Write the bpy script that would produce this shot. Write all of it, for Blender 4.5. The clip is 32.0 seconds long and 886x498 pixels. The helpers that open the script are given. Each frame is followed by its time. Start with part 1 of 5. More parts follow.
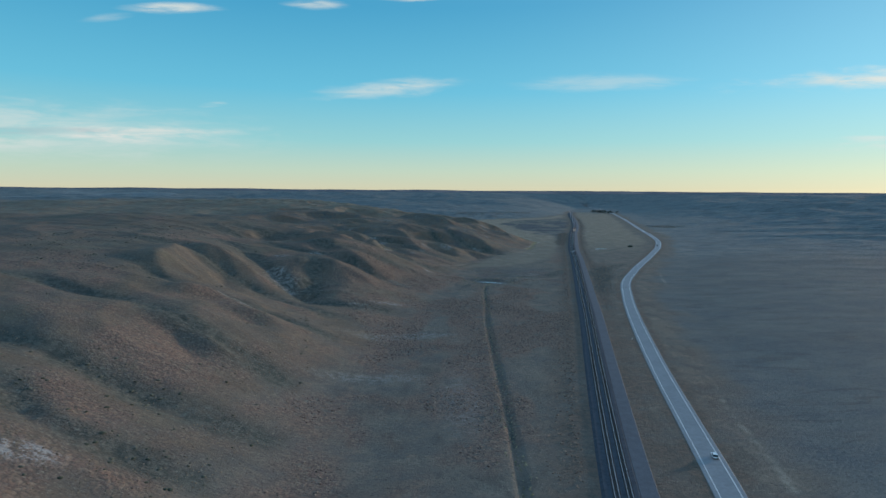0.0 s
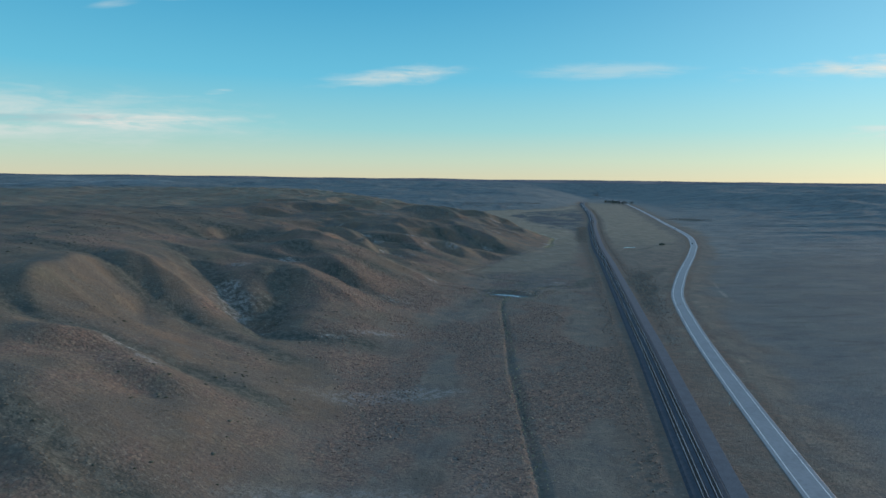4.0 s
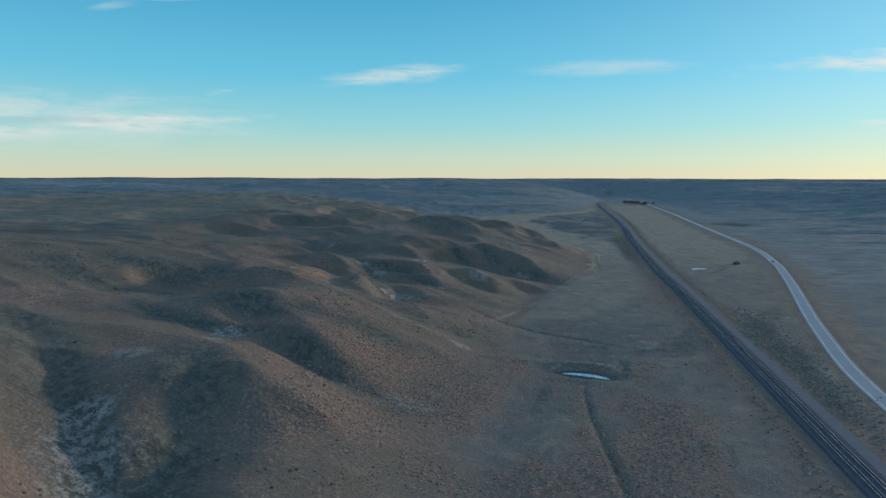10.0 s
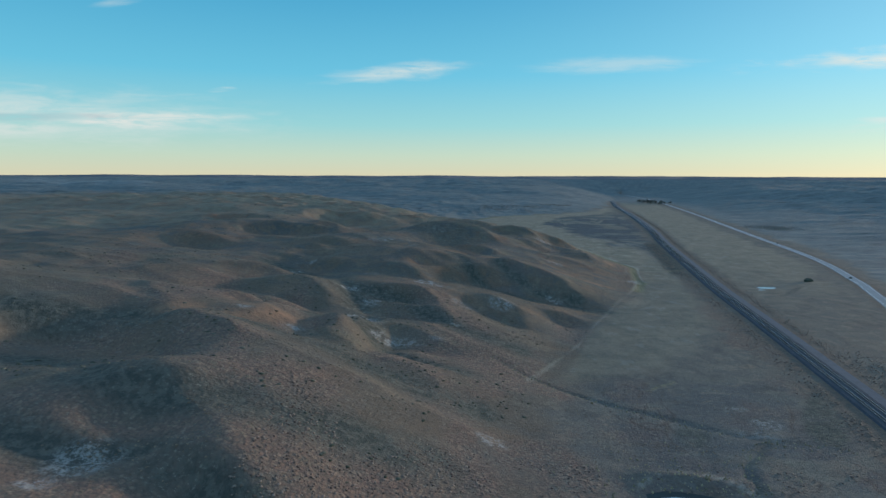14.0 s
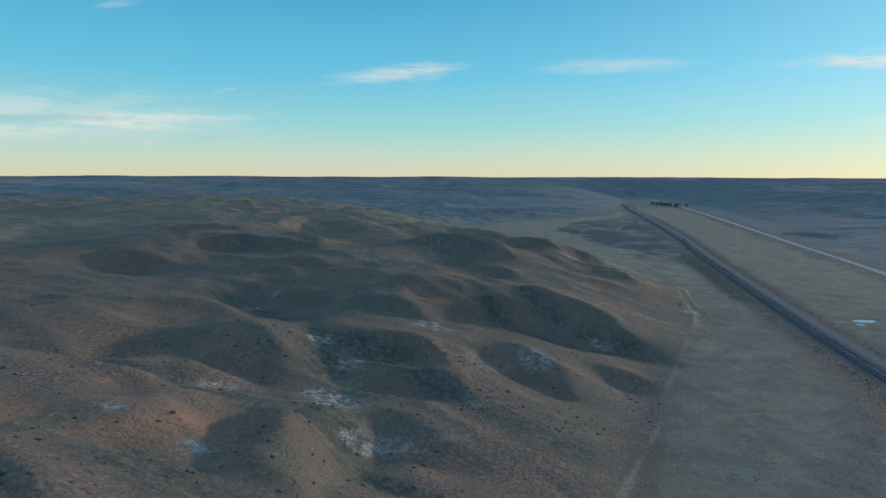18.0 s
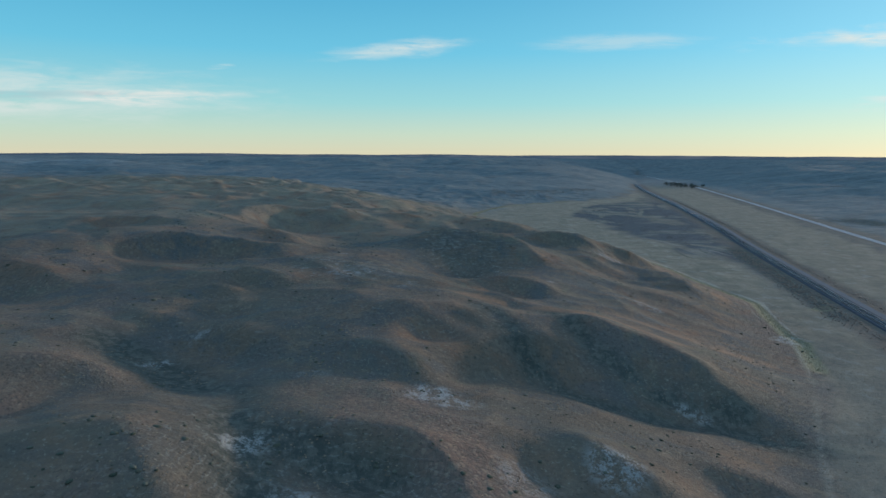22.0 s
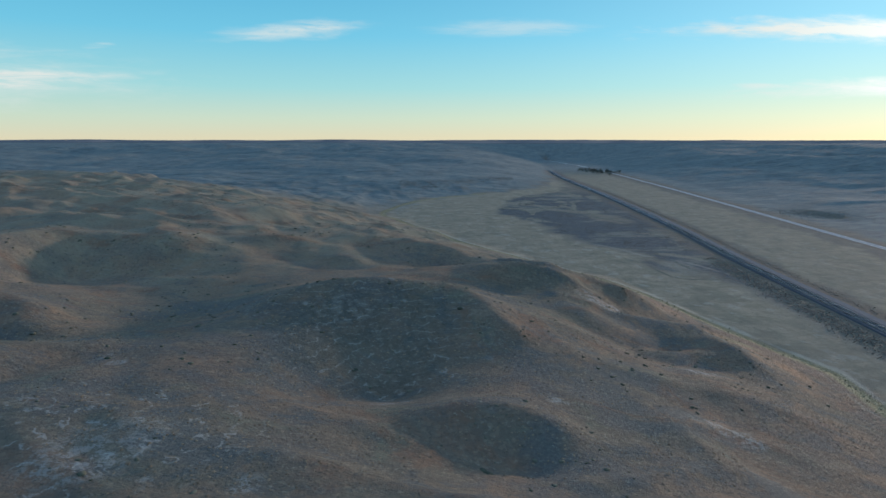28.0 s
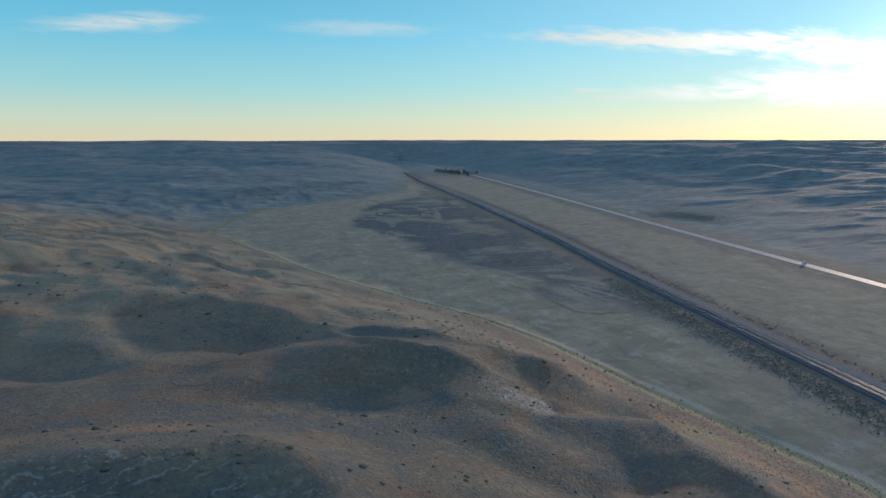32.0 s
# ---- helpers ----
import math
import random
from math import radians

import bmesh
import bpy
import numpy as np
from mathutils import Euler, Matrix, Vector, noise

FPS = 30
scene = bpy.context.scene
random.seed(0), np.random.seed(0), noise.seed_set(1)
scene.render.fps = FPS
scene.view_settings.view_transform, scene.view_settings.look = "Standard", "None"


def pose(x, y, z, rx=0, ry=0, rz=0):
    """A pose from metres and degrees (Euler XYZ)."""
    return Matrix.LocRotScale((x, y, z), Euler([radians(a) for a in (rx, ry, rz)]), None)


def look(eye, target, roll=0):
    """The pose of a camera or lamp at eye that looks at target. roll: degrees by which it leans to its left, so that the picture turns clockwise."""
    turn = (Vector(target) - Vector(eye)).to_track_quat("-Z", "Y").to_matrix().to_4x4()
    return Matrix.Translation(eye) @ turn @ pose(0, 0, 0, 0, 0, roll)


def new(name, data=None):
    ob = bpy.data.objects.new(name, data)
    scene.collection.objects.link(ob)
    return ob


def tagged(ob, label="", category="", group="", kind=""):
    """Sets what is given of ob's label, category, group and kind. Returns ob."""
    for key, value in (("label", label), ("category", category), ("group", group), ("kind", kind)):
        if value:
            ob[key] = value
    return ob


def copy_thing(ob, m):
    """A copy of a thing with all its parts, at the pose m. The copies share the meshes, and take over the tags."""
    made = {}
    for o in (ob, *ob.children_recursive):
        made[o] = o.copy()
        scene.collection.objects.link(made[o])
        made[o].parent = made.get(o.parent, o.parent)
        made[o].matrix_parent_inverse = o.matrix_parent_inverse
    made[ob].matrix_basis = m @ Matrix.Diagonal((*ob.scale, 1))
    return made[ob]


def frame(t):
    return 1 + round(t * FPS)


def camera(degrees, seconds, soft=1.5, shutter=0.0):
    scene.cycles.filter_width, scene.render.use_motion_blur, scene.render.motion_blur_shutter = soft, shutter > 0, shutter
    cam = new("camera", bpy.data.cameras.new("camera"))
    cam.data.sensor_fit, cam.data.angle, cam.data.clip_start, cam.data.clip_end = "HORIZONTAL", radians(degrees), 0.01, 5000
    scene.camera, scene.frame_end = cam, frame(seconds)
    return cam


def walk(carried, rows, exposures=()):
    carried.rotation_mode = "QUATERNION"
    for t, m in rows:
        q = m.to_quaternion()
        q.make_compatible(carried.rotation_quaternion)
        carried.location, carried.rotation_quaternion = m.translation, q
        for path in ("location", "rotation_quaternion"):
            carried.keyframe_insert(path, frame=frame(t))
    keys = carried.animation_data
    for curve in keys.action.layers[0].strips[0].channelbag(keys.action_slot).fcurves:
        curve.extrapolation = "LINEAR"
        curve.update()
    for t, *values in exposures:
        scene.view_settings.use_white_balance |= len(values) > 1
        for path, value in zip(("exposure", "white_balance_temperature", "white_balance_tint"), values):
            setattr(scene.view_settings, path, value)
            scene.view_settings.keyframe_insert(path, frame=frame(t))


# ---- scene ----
cam = camera(70.2, 32.0)
METRES, EYE, TILT, LEAN, TURN = 1120.0, 101.0, -5.3, -0.4, 0.0
ROWS = [
    (0.0, 0.0, 0.0, 0.0, -0.0, 0.0, -0.0),
    (0.5, -0.0001, 0.0161, 0.0017, -1.12, -0.05, 0.07),
    (1.0, 0.0001, 0.0323, 0.0033, -1.51, -0.11, 0.04),
    (1.5, 0.0003, 0.048, 0.0048, -1.68, -0.65, -0.06),
    (2.0, 0.0005, 0.0637, 0.0063, -1.79, -1.27, -0.11),
    (2.5, 0.0005, 0.0796, 0.0079, -1.43, -1.31, -0.19),
    (4.5, -0.0018, 0.1409, 0.0142, 2.06, -0.92, -0.51),
    (5.0, -0.0031, 0.1568, 0.0157, 4.12, -0.83, -0.82),
    (5.5, -0.005, 0.1722, 0.017, 4.84, -0.77, -0.87),
    (6.0, -0.007, 0.1877, 0.0185, 4.75, -0.76, -0.87),
    (6.5, -0.0089, 0.2032, 0.02, 4.62, -0.78, -0.83),
    (7.0, -0.0109, 0.2192, 0.0217, 4.52, -0.8, -0.77),
    (7.5, -0.0126, 0.2346, 0.0232, 4.47, -0.86, -0.66),
    (8.0, -0.0145, 0.2499, 0.0257, 4.38, -0.94, -0.54),
    (8.5, -0.0162, 0.2654, 0.0286, 3.55, -1.03, -0.3),
    (9.0, -0.0179, 0.2813, 0.0315, 3.34, -1.08, -0.21),
    (9.5, -0.0196, 0.2966, 0.0348, 3.26, -1.18, -0.15),
    (10.0, -0.0207, 0.3117, 0.0372, 0.59, -1.19, 0.24),
    (10.5, -0.0214, 0.3273, 0.0389, 0.61, -1.23, 0.15),
    (11.0, -0.0224, 0.3436, 0.0404, 0.66, -1.2, 0.16),
    (11.5, -0.0234, 0.3591, 0.042, 0.69, -1.23, 0.12),
    (12.0, -0.0241, 0.3746, 0.0436, 0.76, -1.24, 0.09),
    (12.5, -0.0249, 0.3901, 0.0453, 0.8, -1.29, 0.13),
    (13.0, -0.0259, 0.4062, 0.0467, 0.83, -1.31, 0.12),
    (13.5, -0.0267, 0.4216, 0.048, 0.87, -1.33, 0.15),
    (14.0, -0.0277, 0.4369, 0.0497, 0.88, -1.42, 0.16),
    (14.5, -0.0285, 0.4526, 0.0512, 0.89, -1.43, 0.15),
    (16.5, -0.0314, 0.5134, 0.0571, 0.97, -1.41, 0.06),
    (17.0, -0.0322, 0.5291, 0.0586, 0.98, -1.4, 0.09),
    (17.5, -0.033, 0.5443, 0.0601, 0.99, -1.37, 0.13),
    (18.0, -0.0337, 0.5597, 0.0616, 0.99, -1.34, 0.16),
    (18.5, -0.0347, 0.5754, 0.0632, 0.94, -1.32, 0.14),
    (19.0, -0.0354, 0.5912, 0.0647, 0.95, -1.28, 0.15),
    (19.5, -0.0362, 0.6066, 0.0661, 0.94, -1.28, 0.15),
    (20.0, -0.0371, 0.6218, 0.0677, 0.92, -1.28, 0.2),
    (20.5, -0.038, 0.6373, 0.0692, 0.92, -1.28, 0.2),
    (21.0, -0.0387, 0.6531, 0.0709, 0.92, -1.27, 0.18),
    (21.5, -0.0394, 0.6684, 0.0724, 0.92, -1.73, 0.16),
    (22.0, -0.0404, 0.6837, 0.0737, 0.9, -3.32, 0.06),
    (22.5, -0.0412, 0.6993, 0.0752, 0.86, -4.52, -0.01),
    (23.0, -0.042, 0.7149, 0.077, 0.82, -4.54, -0.06),
    (23.5, -0.0426, 0.7302, 0.0786, 0.17, -4.55, -0.05),
    (24.0, -0.043, 0.7455, 0.0799, -0.71, -4.52, 0.08),
    (24.5, -0.0433, 0.7611, 0.0814, -1.46, -4.57, 0.1),
    (26.5, -0.0424, 0.8227, 0.0876, -4.41, -4.65, 0.62),
    (27.0, -0.0416, 0.8384, 0.0892, -5.49, -4.67, 0.79),
    (27.5, -0.0406, 0.8537, 0.0907, -6.62, -4.73, 0.93),
    (28.0, -0.0392, 0.8689, 0.0921, -7.86, -4.77, 1.11),
    (28.5, -0.0376, 0.8845, 0.0934, -9.58, -4.77, 1.34),
    (29.0, -0.035, 0.9, 0.0948, -12.34, -4.83, 1.69),
    (29.5, -0.0317, 0.9151, 0.096, -14.77, -4.88, 1.96),
    (30.0, -0.028, 0.9297, 0.0974, -16.01, -4.93, 2.12),
    (30.5, -0.0242, 0.9447, 0.0988, -17.1, -4.98, 2.21),
    (31.0, -0.0199, 0.9599, 0.1, -18.9, -5.07, 2.33),
    (31.5, -0.0153, 0.9746, 0.1012, -20.11, -5.12, 2.35),
    (32.0, -0.0105, 0.9889, 0.1025, -21.0, -5.13, 2.35),
]
walk(cam, [(t, pose(0, 0, EYE, TILT, LEAN, TURN) @ pose(METRES * x, METRES * y, METRES * z, 90 + pitch, roll, yaw)) for t, x, y, z, yaw, pitch, roll in ROWS],
     exposures=[(0.0, -0.02, 6500, 10), (6.0, 0.0, 6500, 10), (12.0, 0.04, 6500, 10), (21.0, 0.04, 6500, 10), (22.0, 0.07, 6530, 11), (23.0, 0.26, 6580, 12), (27.0, 0.16, 6630, 13), (32.0, 0.04, 6680, 15)])

# ---- sky and sun ----
SUN_AZ, SUN_EL = 58.0, 4.6          # degrees to the right of the y axis, degrees above the horizon
SUN_WAY = Vector((math.sin(radians(SUN_AZ)) * math.cos(radians(SUN_EL)), math.cos(radians(SUN_AZ)) * math.cos(radians(SUN_EL)), math.sin(radians(SUN_EL))))
world = bpy.data.worlds.new("sky")
scene.world = world
world.use_nodes = True


class Nodes:
    """Short hand for building a node tree."""

    def __init__(self, tree):
        self.tree = tree

    def add(self, kind, inputs=None, **attrs):
        n = self.tree.nodes.new(kind)
        if "operation" in attrs:
            n.operation = attrs["operation"]
        if "sky_type" in attrs:
            n.sky_type = attrs["sky_type"]
        if "rotation_type" in attrs:
            n.rotation_type = attrs["rotation_type"]
        if "attribute_name" in attrs:
            n.attribute_name = attrs["attribute_name"]
        if "data_type" in attrs:
            n.data_type = attrs["data_type"]
        if "blend_type" in attrs:
            n.blend_type = attrs["blend_type"]
        for k, v in (inputs or {}).items():
            self.put(n.inputs[k], v)
        return n

    def put(self, socket, v):
        if isinstance(v, bpy.types.NodeSocket):
            self.tree.links.new(v, socket)
        elif isinstance(v, bpy.types.Node):
            self.tree.links.new(v.outputs[0], socket)
        else:
            socket.default_value = v

    def math(self, op, a, b=0.0, c=0.0, clamp=False):
        n = self.add("ShaderNodeMath", {0: a, 1: b, 2: c}, operation=op)
        n.use_clamp = clamp
        return n.outputs[0]

    def vmath(self, op, a, b=(0, 0, 0)):
        n = self.add("ShaderNodeVectorMath", {0: a, 1: b}, operation=op)
        return n.outputs["Value"] if op in ("LENGTH", "DOT_PRODUCT") else n.outputs[0]

    def ramp(self, v, a, b, lo=0.0, hi=1.0, smooth=True):
        n = self.add("ShaderNodeMapRange", {"Value": v, "From Min": a, "From Max": b, "To Min": lo, "To Max": hi})
        n.interpolation_type = "SMOOTHSTEP" if smooth else "LINEAR"
        return n.outputs[0]

    def mix(self, f, a, b, blend="MIX"):
        n = self.add("ShaderNodeMix", data_type="RGBA", blend_type=blend)
        self.put(n.inputs[0], f)
        self.put(n.inputs[6], a)
        self.put(n.inputs[7], b)
        return n.outputs[2]

    def noise(self, vec, scale, detail=4.0, rough=0.55, distort=0.0, out=0):
        n = self.add("ShaderNodeTexNoise", {"Vector": vec, "Scale": scale, "Detail": detail, "Roughness": rough, "Distortion": distort})
        return n.outputs[out]


def rgb(r, g, b):
    return (r, g, b, 1.0)


w = Nodes(world.node_tree)
sky = w.add("ShaderNodeTexSky", sky_type="NISHITA")
sky.sun_disc = False
sky.sun_elevation, sky.sun_rotation = radians(SUN_EL), radians(SUN_AZ)
sky.altitude, sky.air_density, sky.dust_density, sky.ozone_density = 900, 1.0, 0.6, 2.0
way = w.add("ShaderNodeTexCoord").outputs["Generated"]
sep = w.add("ShaderNodeSeparateXYZ", {0: way})
ahead = w.math("MAXIMUM", sep.outputs[1], 0.05)
flat = w.add("ShaderNodeCombineXYZ", {0: w.math("DIVIDE", sep.outputs[0], ahead), 1: w.math("DIVIDE", sep.outputs[2], ahead)}).outputs[0]
wisp = w.noise(w.vmath("MULTIPLY", flat, (9.0, 70.0, 1.0)), 1.0, 7.0, 0.66, 0.5)
curl = w.noise(w.vmath("MULTIPLY", flat, (11.0, 60.0, 1.0)), 1.0, 4.0, 0.6, 0.3)
cover = None


def cloud(gx, gz, half_w, half_h, slope, strength):
    """One streak of cloud, by the tangents of its bearing and height."""
    global cover
    d = w.vmath("SUBTRACT", flat, (gx, gz, 0))
    lean = w.add("ShaderNodeVectorRotate", {"Vector": d, "Angle": -slope}, rotation_type="Z_AXIS").outputs[0]
    r = w.vmath("LENGTH", w.vmath("MULTIPLY", lean, (1 / half_w, 1 / half_h, 0)))
    m = w.math("MULTIPLY", w.ramp(w.math("ADD", r, w.math("MULTIPLY", w.math("SUBTRACT", curl, 0.5), 1.5)), 1.25, 0.2), strength)
    cover = m if cover is None else w.math("MAXIMUM", cover, m)


cloud(-0.085, 0.158, 0.110, 0.014, 0.08, 0.75)
cloud(0.255, 0.169, 0.130, 0.014, 0.04, 0.40)
cloud(0.64, 0.176, 0.110, 0.010, 0.06, 0.9)
cloud(-0.70, 0.092, 0.40, 0.046, -0.03, 0.60)
cloud(-0.50, 0.083, 0.17, 0.018, 0.0, 1.15)
cloud(-0.66, 0.070, 0.26, 0.012, 0.0, 0.7)
cloud(-0.42, 0.277, 0.065, 0.009, 0.0, 0.9)
cloud(-0.52, 0.262, 0.04, 0.006, 0.1, 0.3)
cloud(-0.197, 0.284, 0.050, 0.007, 0.0, 0.7)
cloud(-0.361, 0.131, 0.022, 0.004, 0.1, 0.7)
cloud(-0.045, 0.294, 0.050, 0.005, 0.0, 0.7)
cloud(0.70, 0.086, 0.09, 0.005, 0.0, 0.7)
cloud(1.02, 0.186, 0.50, 0.022, 0.03, 1.5)
cloud(1.26, 0.186, 0.28, 0.036, 0.0, 1.2)
cloud(1.06, 0.096, 0.40, 0.017, 0.05, 1.4)
cloud(1.26, 0.108, 0.28, 0.040, 0.0, 1.4)
cloud(1.60, 0.160, 0.34, 0.070, 0.0, 0.9)
thick = w.math("MULTIPLY", cover, w.ramp(w.math("ADD", wisp, w.math("MULTIPLY", curl, 0.35)), 0.40, 0.80), clamp=True)
cloud_light = w.math("ADD", 0.9, w.math("MULTIPLY", w.ramp(w.math("DIVIDE", sep.outputs[0], ahead), 0.5, 1.6), 0.9))
cloud_colour = w.mix(1.0, rgb(7.6, 8.3, 8.0), w.add("ShaderNodeCombineXYZ", {0: cloud_light, 1: cloud_light, 2: cloud_light}).outputs[0], "MULTIPLY")
streak = w.vmath("LENGTH", w.vmath("MULTIPLY", w.vmath("SUBTRACT", flat, (-0.74, 0.0885, 0)), (1 / 0.22, 1 / 0.0075, 0)))
cloud_colour = w.mix(w.math("MULTIPLY", w.ramp(w.math("ADD", streak, w.math("MULTIPLY", w.math("SUBTRACT", curl, 0.5), 1.2)), 1.2, 0.4), 0.75), cloud_colour, rgb(3.6, 5.0, 5.5))
rise = sep.outputs[2]


def shade(v, stops):
    n = w.add("ShaderNodeValToRGB", {"Fac": v})
    n.color_ramp.elements[0].position, n.color_ramp.elements[0].color = stops[0][0], rgb(*stops[0][1])
    n.color_ramp.elements[1].position, n.color_ramp.elements[1].color = stops[-1][0], rgb(*stops[-1][1])
    for at, c in stops[1:-1]:
        n.color_ramp.elements.new(at).color = rgb(*c)
    return n.outputs[0]


clear = shade(rise, [(0.0, (0.71, 0.69, 0.50)), (0.03, (0.57, 0.72, 0.59)), (0.075, (0.33, 0.68, 0.71)), (0.15, (0.150, 0.565, 0.77)), (0.27, (0.070, 0.395, 0.645)), (0.36, (0.075, 0.36, 0.61)), (0.6, (0.295, 0.52, 0.80)), (1.0, (0.41, 0.61, 0.88))])
toward = w.math("MAXIMUM", w.vmath("DOT_PRODUCT", way, tuple(SUN_WAY)), 0.0)
wide_glow = w.math("MULTIPLY", w.math("POWER", toward, 5.0), 0.24)
near_glow = w.math("MULTIPLY", w.math("POWER", toward, 200.0), 0.35)
glow = w.mix(w.ramp(rise, 0.02, 0.14), rgb(1.0, 0.80, 0.42), rgb(0.85, 1.0, 1.0))
glow = w.mix(1.0, glow, w.add("ShaderNodeCombineXYZ", {0: w.math("ADD", wide_glow, near_glow), 1: w.math("ADD", wide_glow, near_glow), 2: w.math("ADD", wide_glow, near_glow)}).outputs[0], "MULTIPLY")
clear = w.mix(1.0, clear, glow, "ADD")
air = w.mix(0.12, w.mix(1.0, clear, rgb(10, 10, 10), "MULTIPLY"), w.mix(1.0, sky, rgb(1.0, 1.3, 1.7), "MULTIPLY"))
full = w.mix(w.math("MULTIPLY", thick, w.ramp(sep.outputs[1], 0.05, 0.2)), air, cloud_colour)
back = w.tree.nodes["Background"]
w.put(back.inputs[0], full)
back.inputs[1].default_value = 0.1

sun = new("sun", bpy.data.lights.new("sun", "SUN"))
sun.data.energy, sun.data.angle, sun.data.color = 3.2, radians(3.0), (1.0, 0.78, 0.59)
sun.matrix_world = look(SUN_WAY * 3000, (0, 0, 0))

# ---- the lie of the land ----
def lattice(ix, iy, seed):
    n = (ix.astype(np.int64) * 374761393 + iy.astype(np.int64) * 668265263 + seed * 144665) & 0x7FFFFFFF
    n = ((n ^ (n >> 13)) * 1274126177) & 0x7FFFFFFF
    return ((n ^ (n >> 16)) & 0xFFFF) / 65535.0


def swell(x, y, size, seed):
    """Smooth noise from -1 to 1 with waves of about that size."""
    u, v = x / size, y / size
    i, j = np.floor(u), np.floor(v)
    f, g = u - i, v - j
    f, g = f * f * f * (f * (6 * f - 15) + 10), g * g * g * (g * (6 * g - 15) + 10)
    a, b = lattice(i, j, seed), lattice(i + 1, j, seed)
    c, d = lattice(i, j + 1, seed), lattice(i + 1, j + 1, seed)
    return 2 * ((a * (1 - f) + b * f) * (1 - g) + (c * (1 - f) + d * f) * g) - 1


def rolling(x, y, size, seed, octaves=4, gain=0.5):
    total, amount = 0.0, 1.0
    for k in range(octaves):
        total = total + amount * swell(x * 0.8 + y * 0.6, y * 0.8 - x * 0.6, size, seed + k)
        x, y, amount, size = x + 57.3, y - 31.7, amount * gain, size * 0.5
    return total


def step(a, b, v):
    t = np.clip((v - a) / (b - a), 0, 1)
    return t * t * (3 - 2 * t)


def along(x, y, way):
    """Distance to a line of points, the share of its length, and the side."""
    best = np.full(np.shape(x), 1e9)
    share, side = np.zeros(np.shape(x)), np.zeros(np.shape(x))
    spans = [math.dist(p, q) for p, q in zip(way, way[1:])]
    gone = 0.0
    for (p, q), span in zip(zip(way, way[1:]), spans):
        ux, uy = (q[0] - p[0]) / span, (q[1] - p[1]) / span
        s = np.clip((x - p[0]) * ux + (y - p[1]) * uy, 0, span)
        dx, dy = x - p[0] - s * ux, y - p[1] - s * uy
        d = np.hypot(dx, dy)
        near = d < best
        best = np.where(near, d, best)
        share = np.where(near, (gone + s) / sum(spans), share)
        side = np.where(near, ux * dy - uy * dx, side)
        gone += span
    return best, share, side


def curve(way, pace=12.0):
    """A smooth run of points through a few given ones."""
    out = []
    for i in range(len(way) - 1):
        a, b = Vector(way[i]).to_2d(), Vector(way[i + 1]).to_2d()
        p, q = Vector(way[max(i - 1, 0)]).to_2d(), Vector(way[min(i + 2, len(way) - 1)]).to_2d()
        n = max(1, round((b - a).length / pace))
        for k in range(n):
            t = k / n
            out.append(tuple(0.5 * (2 * a + (b - p) * t + (2 * p - 5 * a + 4 * b - q) * t * t + (3 * a - p - 3 * b + q) * t ** 3)))
    return out + [tuple(way[-1])]


RAIL = curve([(20, -60), (46, 110), (63, 213), (90, 356), (119, 506), (138, 609), (157, 710), (200, 943), (226, 1092), (264, 1282), (309, 1500), (330, 1594), (375, 1790), (455, 2200), (556, 2770), (640, 3150)], 10)
ROAD = curve([(52.3, -60), (76.3, 100), (97.3, 205), (125.3, 357), (156.5, 507), (181, 610), (206, 700), (241, 790), (266, 850), (284, 891), (330, 995), (376, 1104), (398, 1160), (457, 1345), (531, 1690), (648, 2230), (740, 2680), (840, 3200), (905, 3700), (960, 4300)], 10)
FOOT = [(-60, -700), (-50, 0), (-62, 200), (-70, 270), (-62, 370), (-45, 500), (-40, 560), (-22, 640), (8, 730), (20, 810), (55, 900), (98, 1000), (140, 1060), (160, 1130), (188, 1236), (172, 1314), (160, 1383), (154, 1470), (108, 1541), (66, 1664), (32, 1786), (0, 1899), (10, 2000), (55, 2110), (127, 2195), (223, 2270), (338, 2361), (430, 2480), (520, 2760), (620, 3100), (760, 3700), (860, 4300), (950, 6000)]
FAR_FOOT = [(110, -700), (128, 0), (150, 205), (185, 400), (225, 560), (270, 700), (345, 850), (400, 1000), (470, 1160), (530, 1350), (600, 1690), (740, 2230), (830, 2680), (960, 3200), (1050, 3700), (1110, 4300), (1200, 6000)]
FORMS = []


def hill(x, y, long, wide, turn, height):
    """A rounded rise (or, with a height below nought, a hollow)."""
    FORMS.append(("hill", x, y, long, wide, radians(turn), height))


def rise(x, y, radius, height):
    """A broad swell or sag of the hill land, which leaves the valley floor level."""
    FORMS.append(("rise", x, y, radius, height))


def gully(way, depth, wide, head=0.25, sharp=1.3):
    """A dry wash that cuts down along the way, deepest past its head."""
    FORMS.append(("gully", way, depth, wide, head, sharp))


FACES = []


def scarp(way, slope, wide):
    """A shaded face that falls away to the right of the way, with that slope and width."""
    FACES.append((curve(way, 6), slope, wide))


gully([(-240, 262), (-177, 250), (-146, 246), (-121, 239), (-97, 234), (-70, 232)], 5.1, 12)
gully([(-180, 215), (-151, 210), (-129, 193), (-112, 191), (-80, 190)], 3.4, 10)
gully([(-240, 345), (-186, 336), (-161, 333), (-134, 319), (-115, 313), (-80, 300)], 5.1, 13)
gully([(-215, 420), (-165, 398), (-144, 400), (-116, 397), (-75, 392)], 4.5, 11)
gully([(-260, 530), (-211, 519), (-178, 499), (-157, 486), (-134, 476), (-85, 455)], 4.5, 12)
gully([(-215, 625), (-187, 597), (-145, 550), (-121, 522), (-107, 494), (-80, 498), (-50, 505)], 7.4, 17)
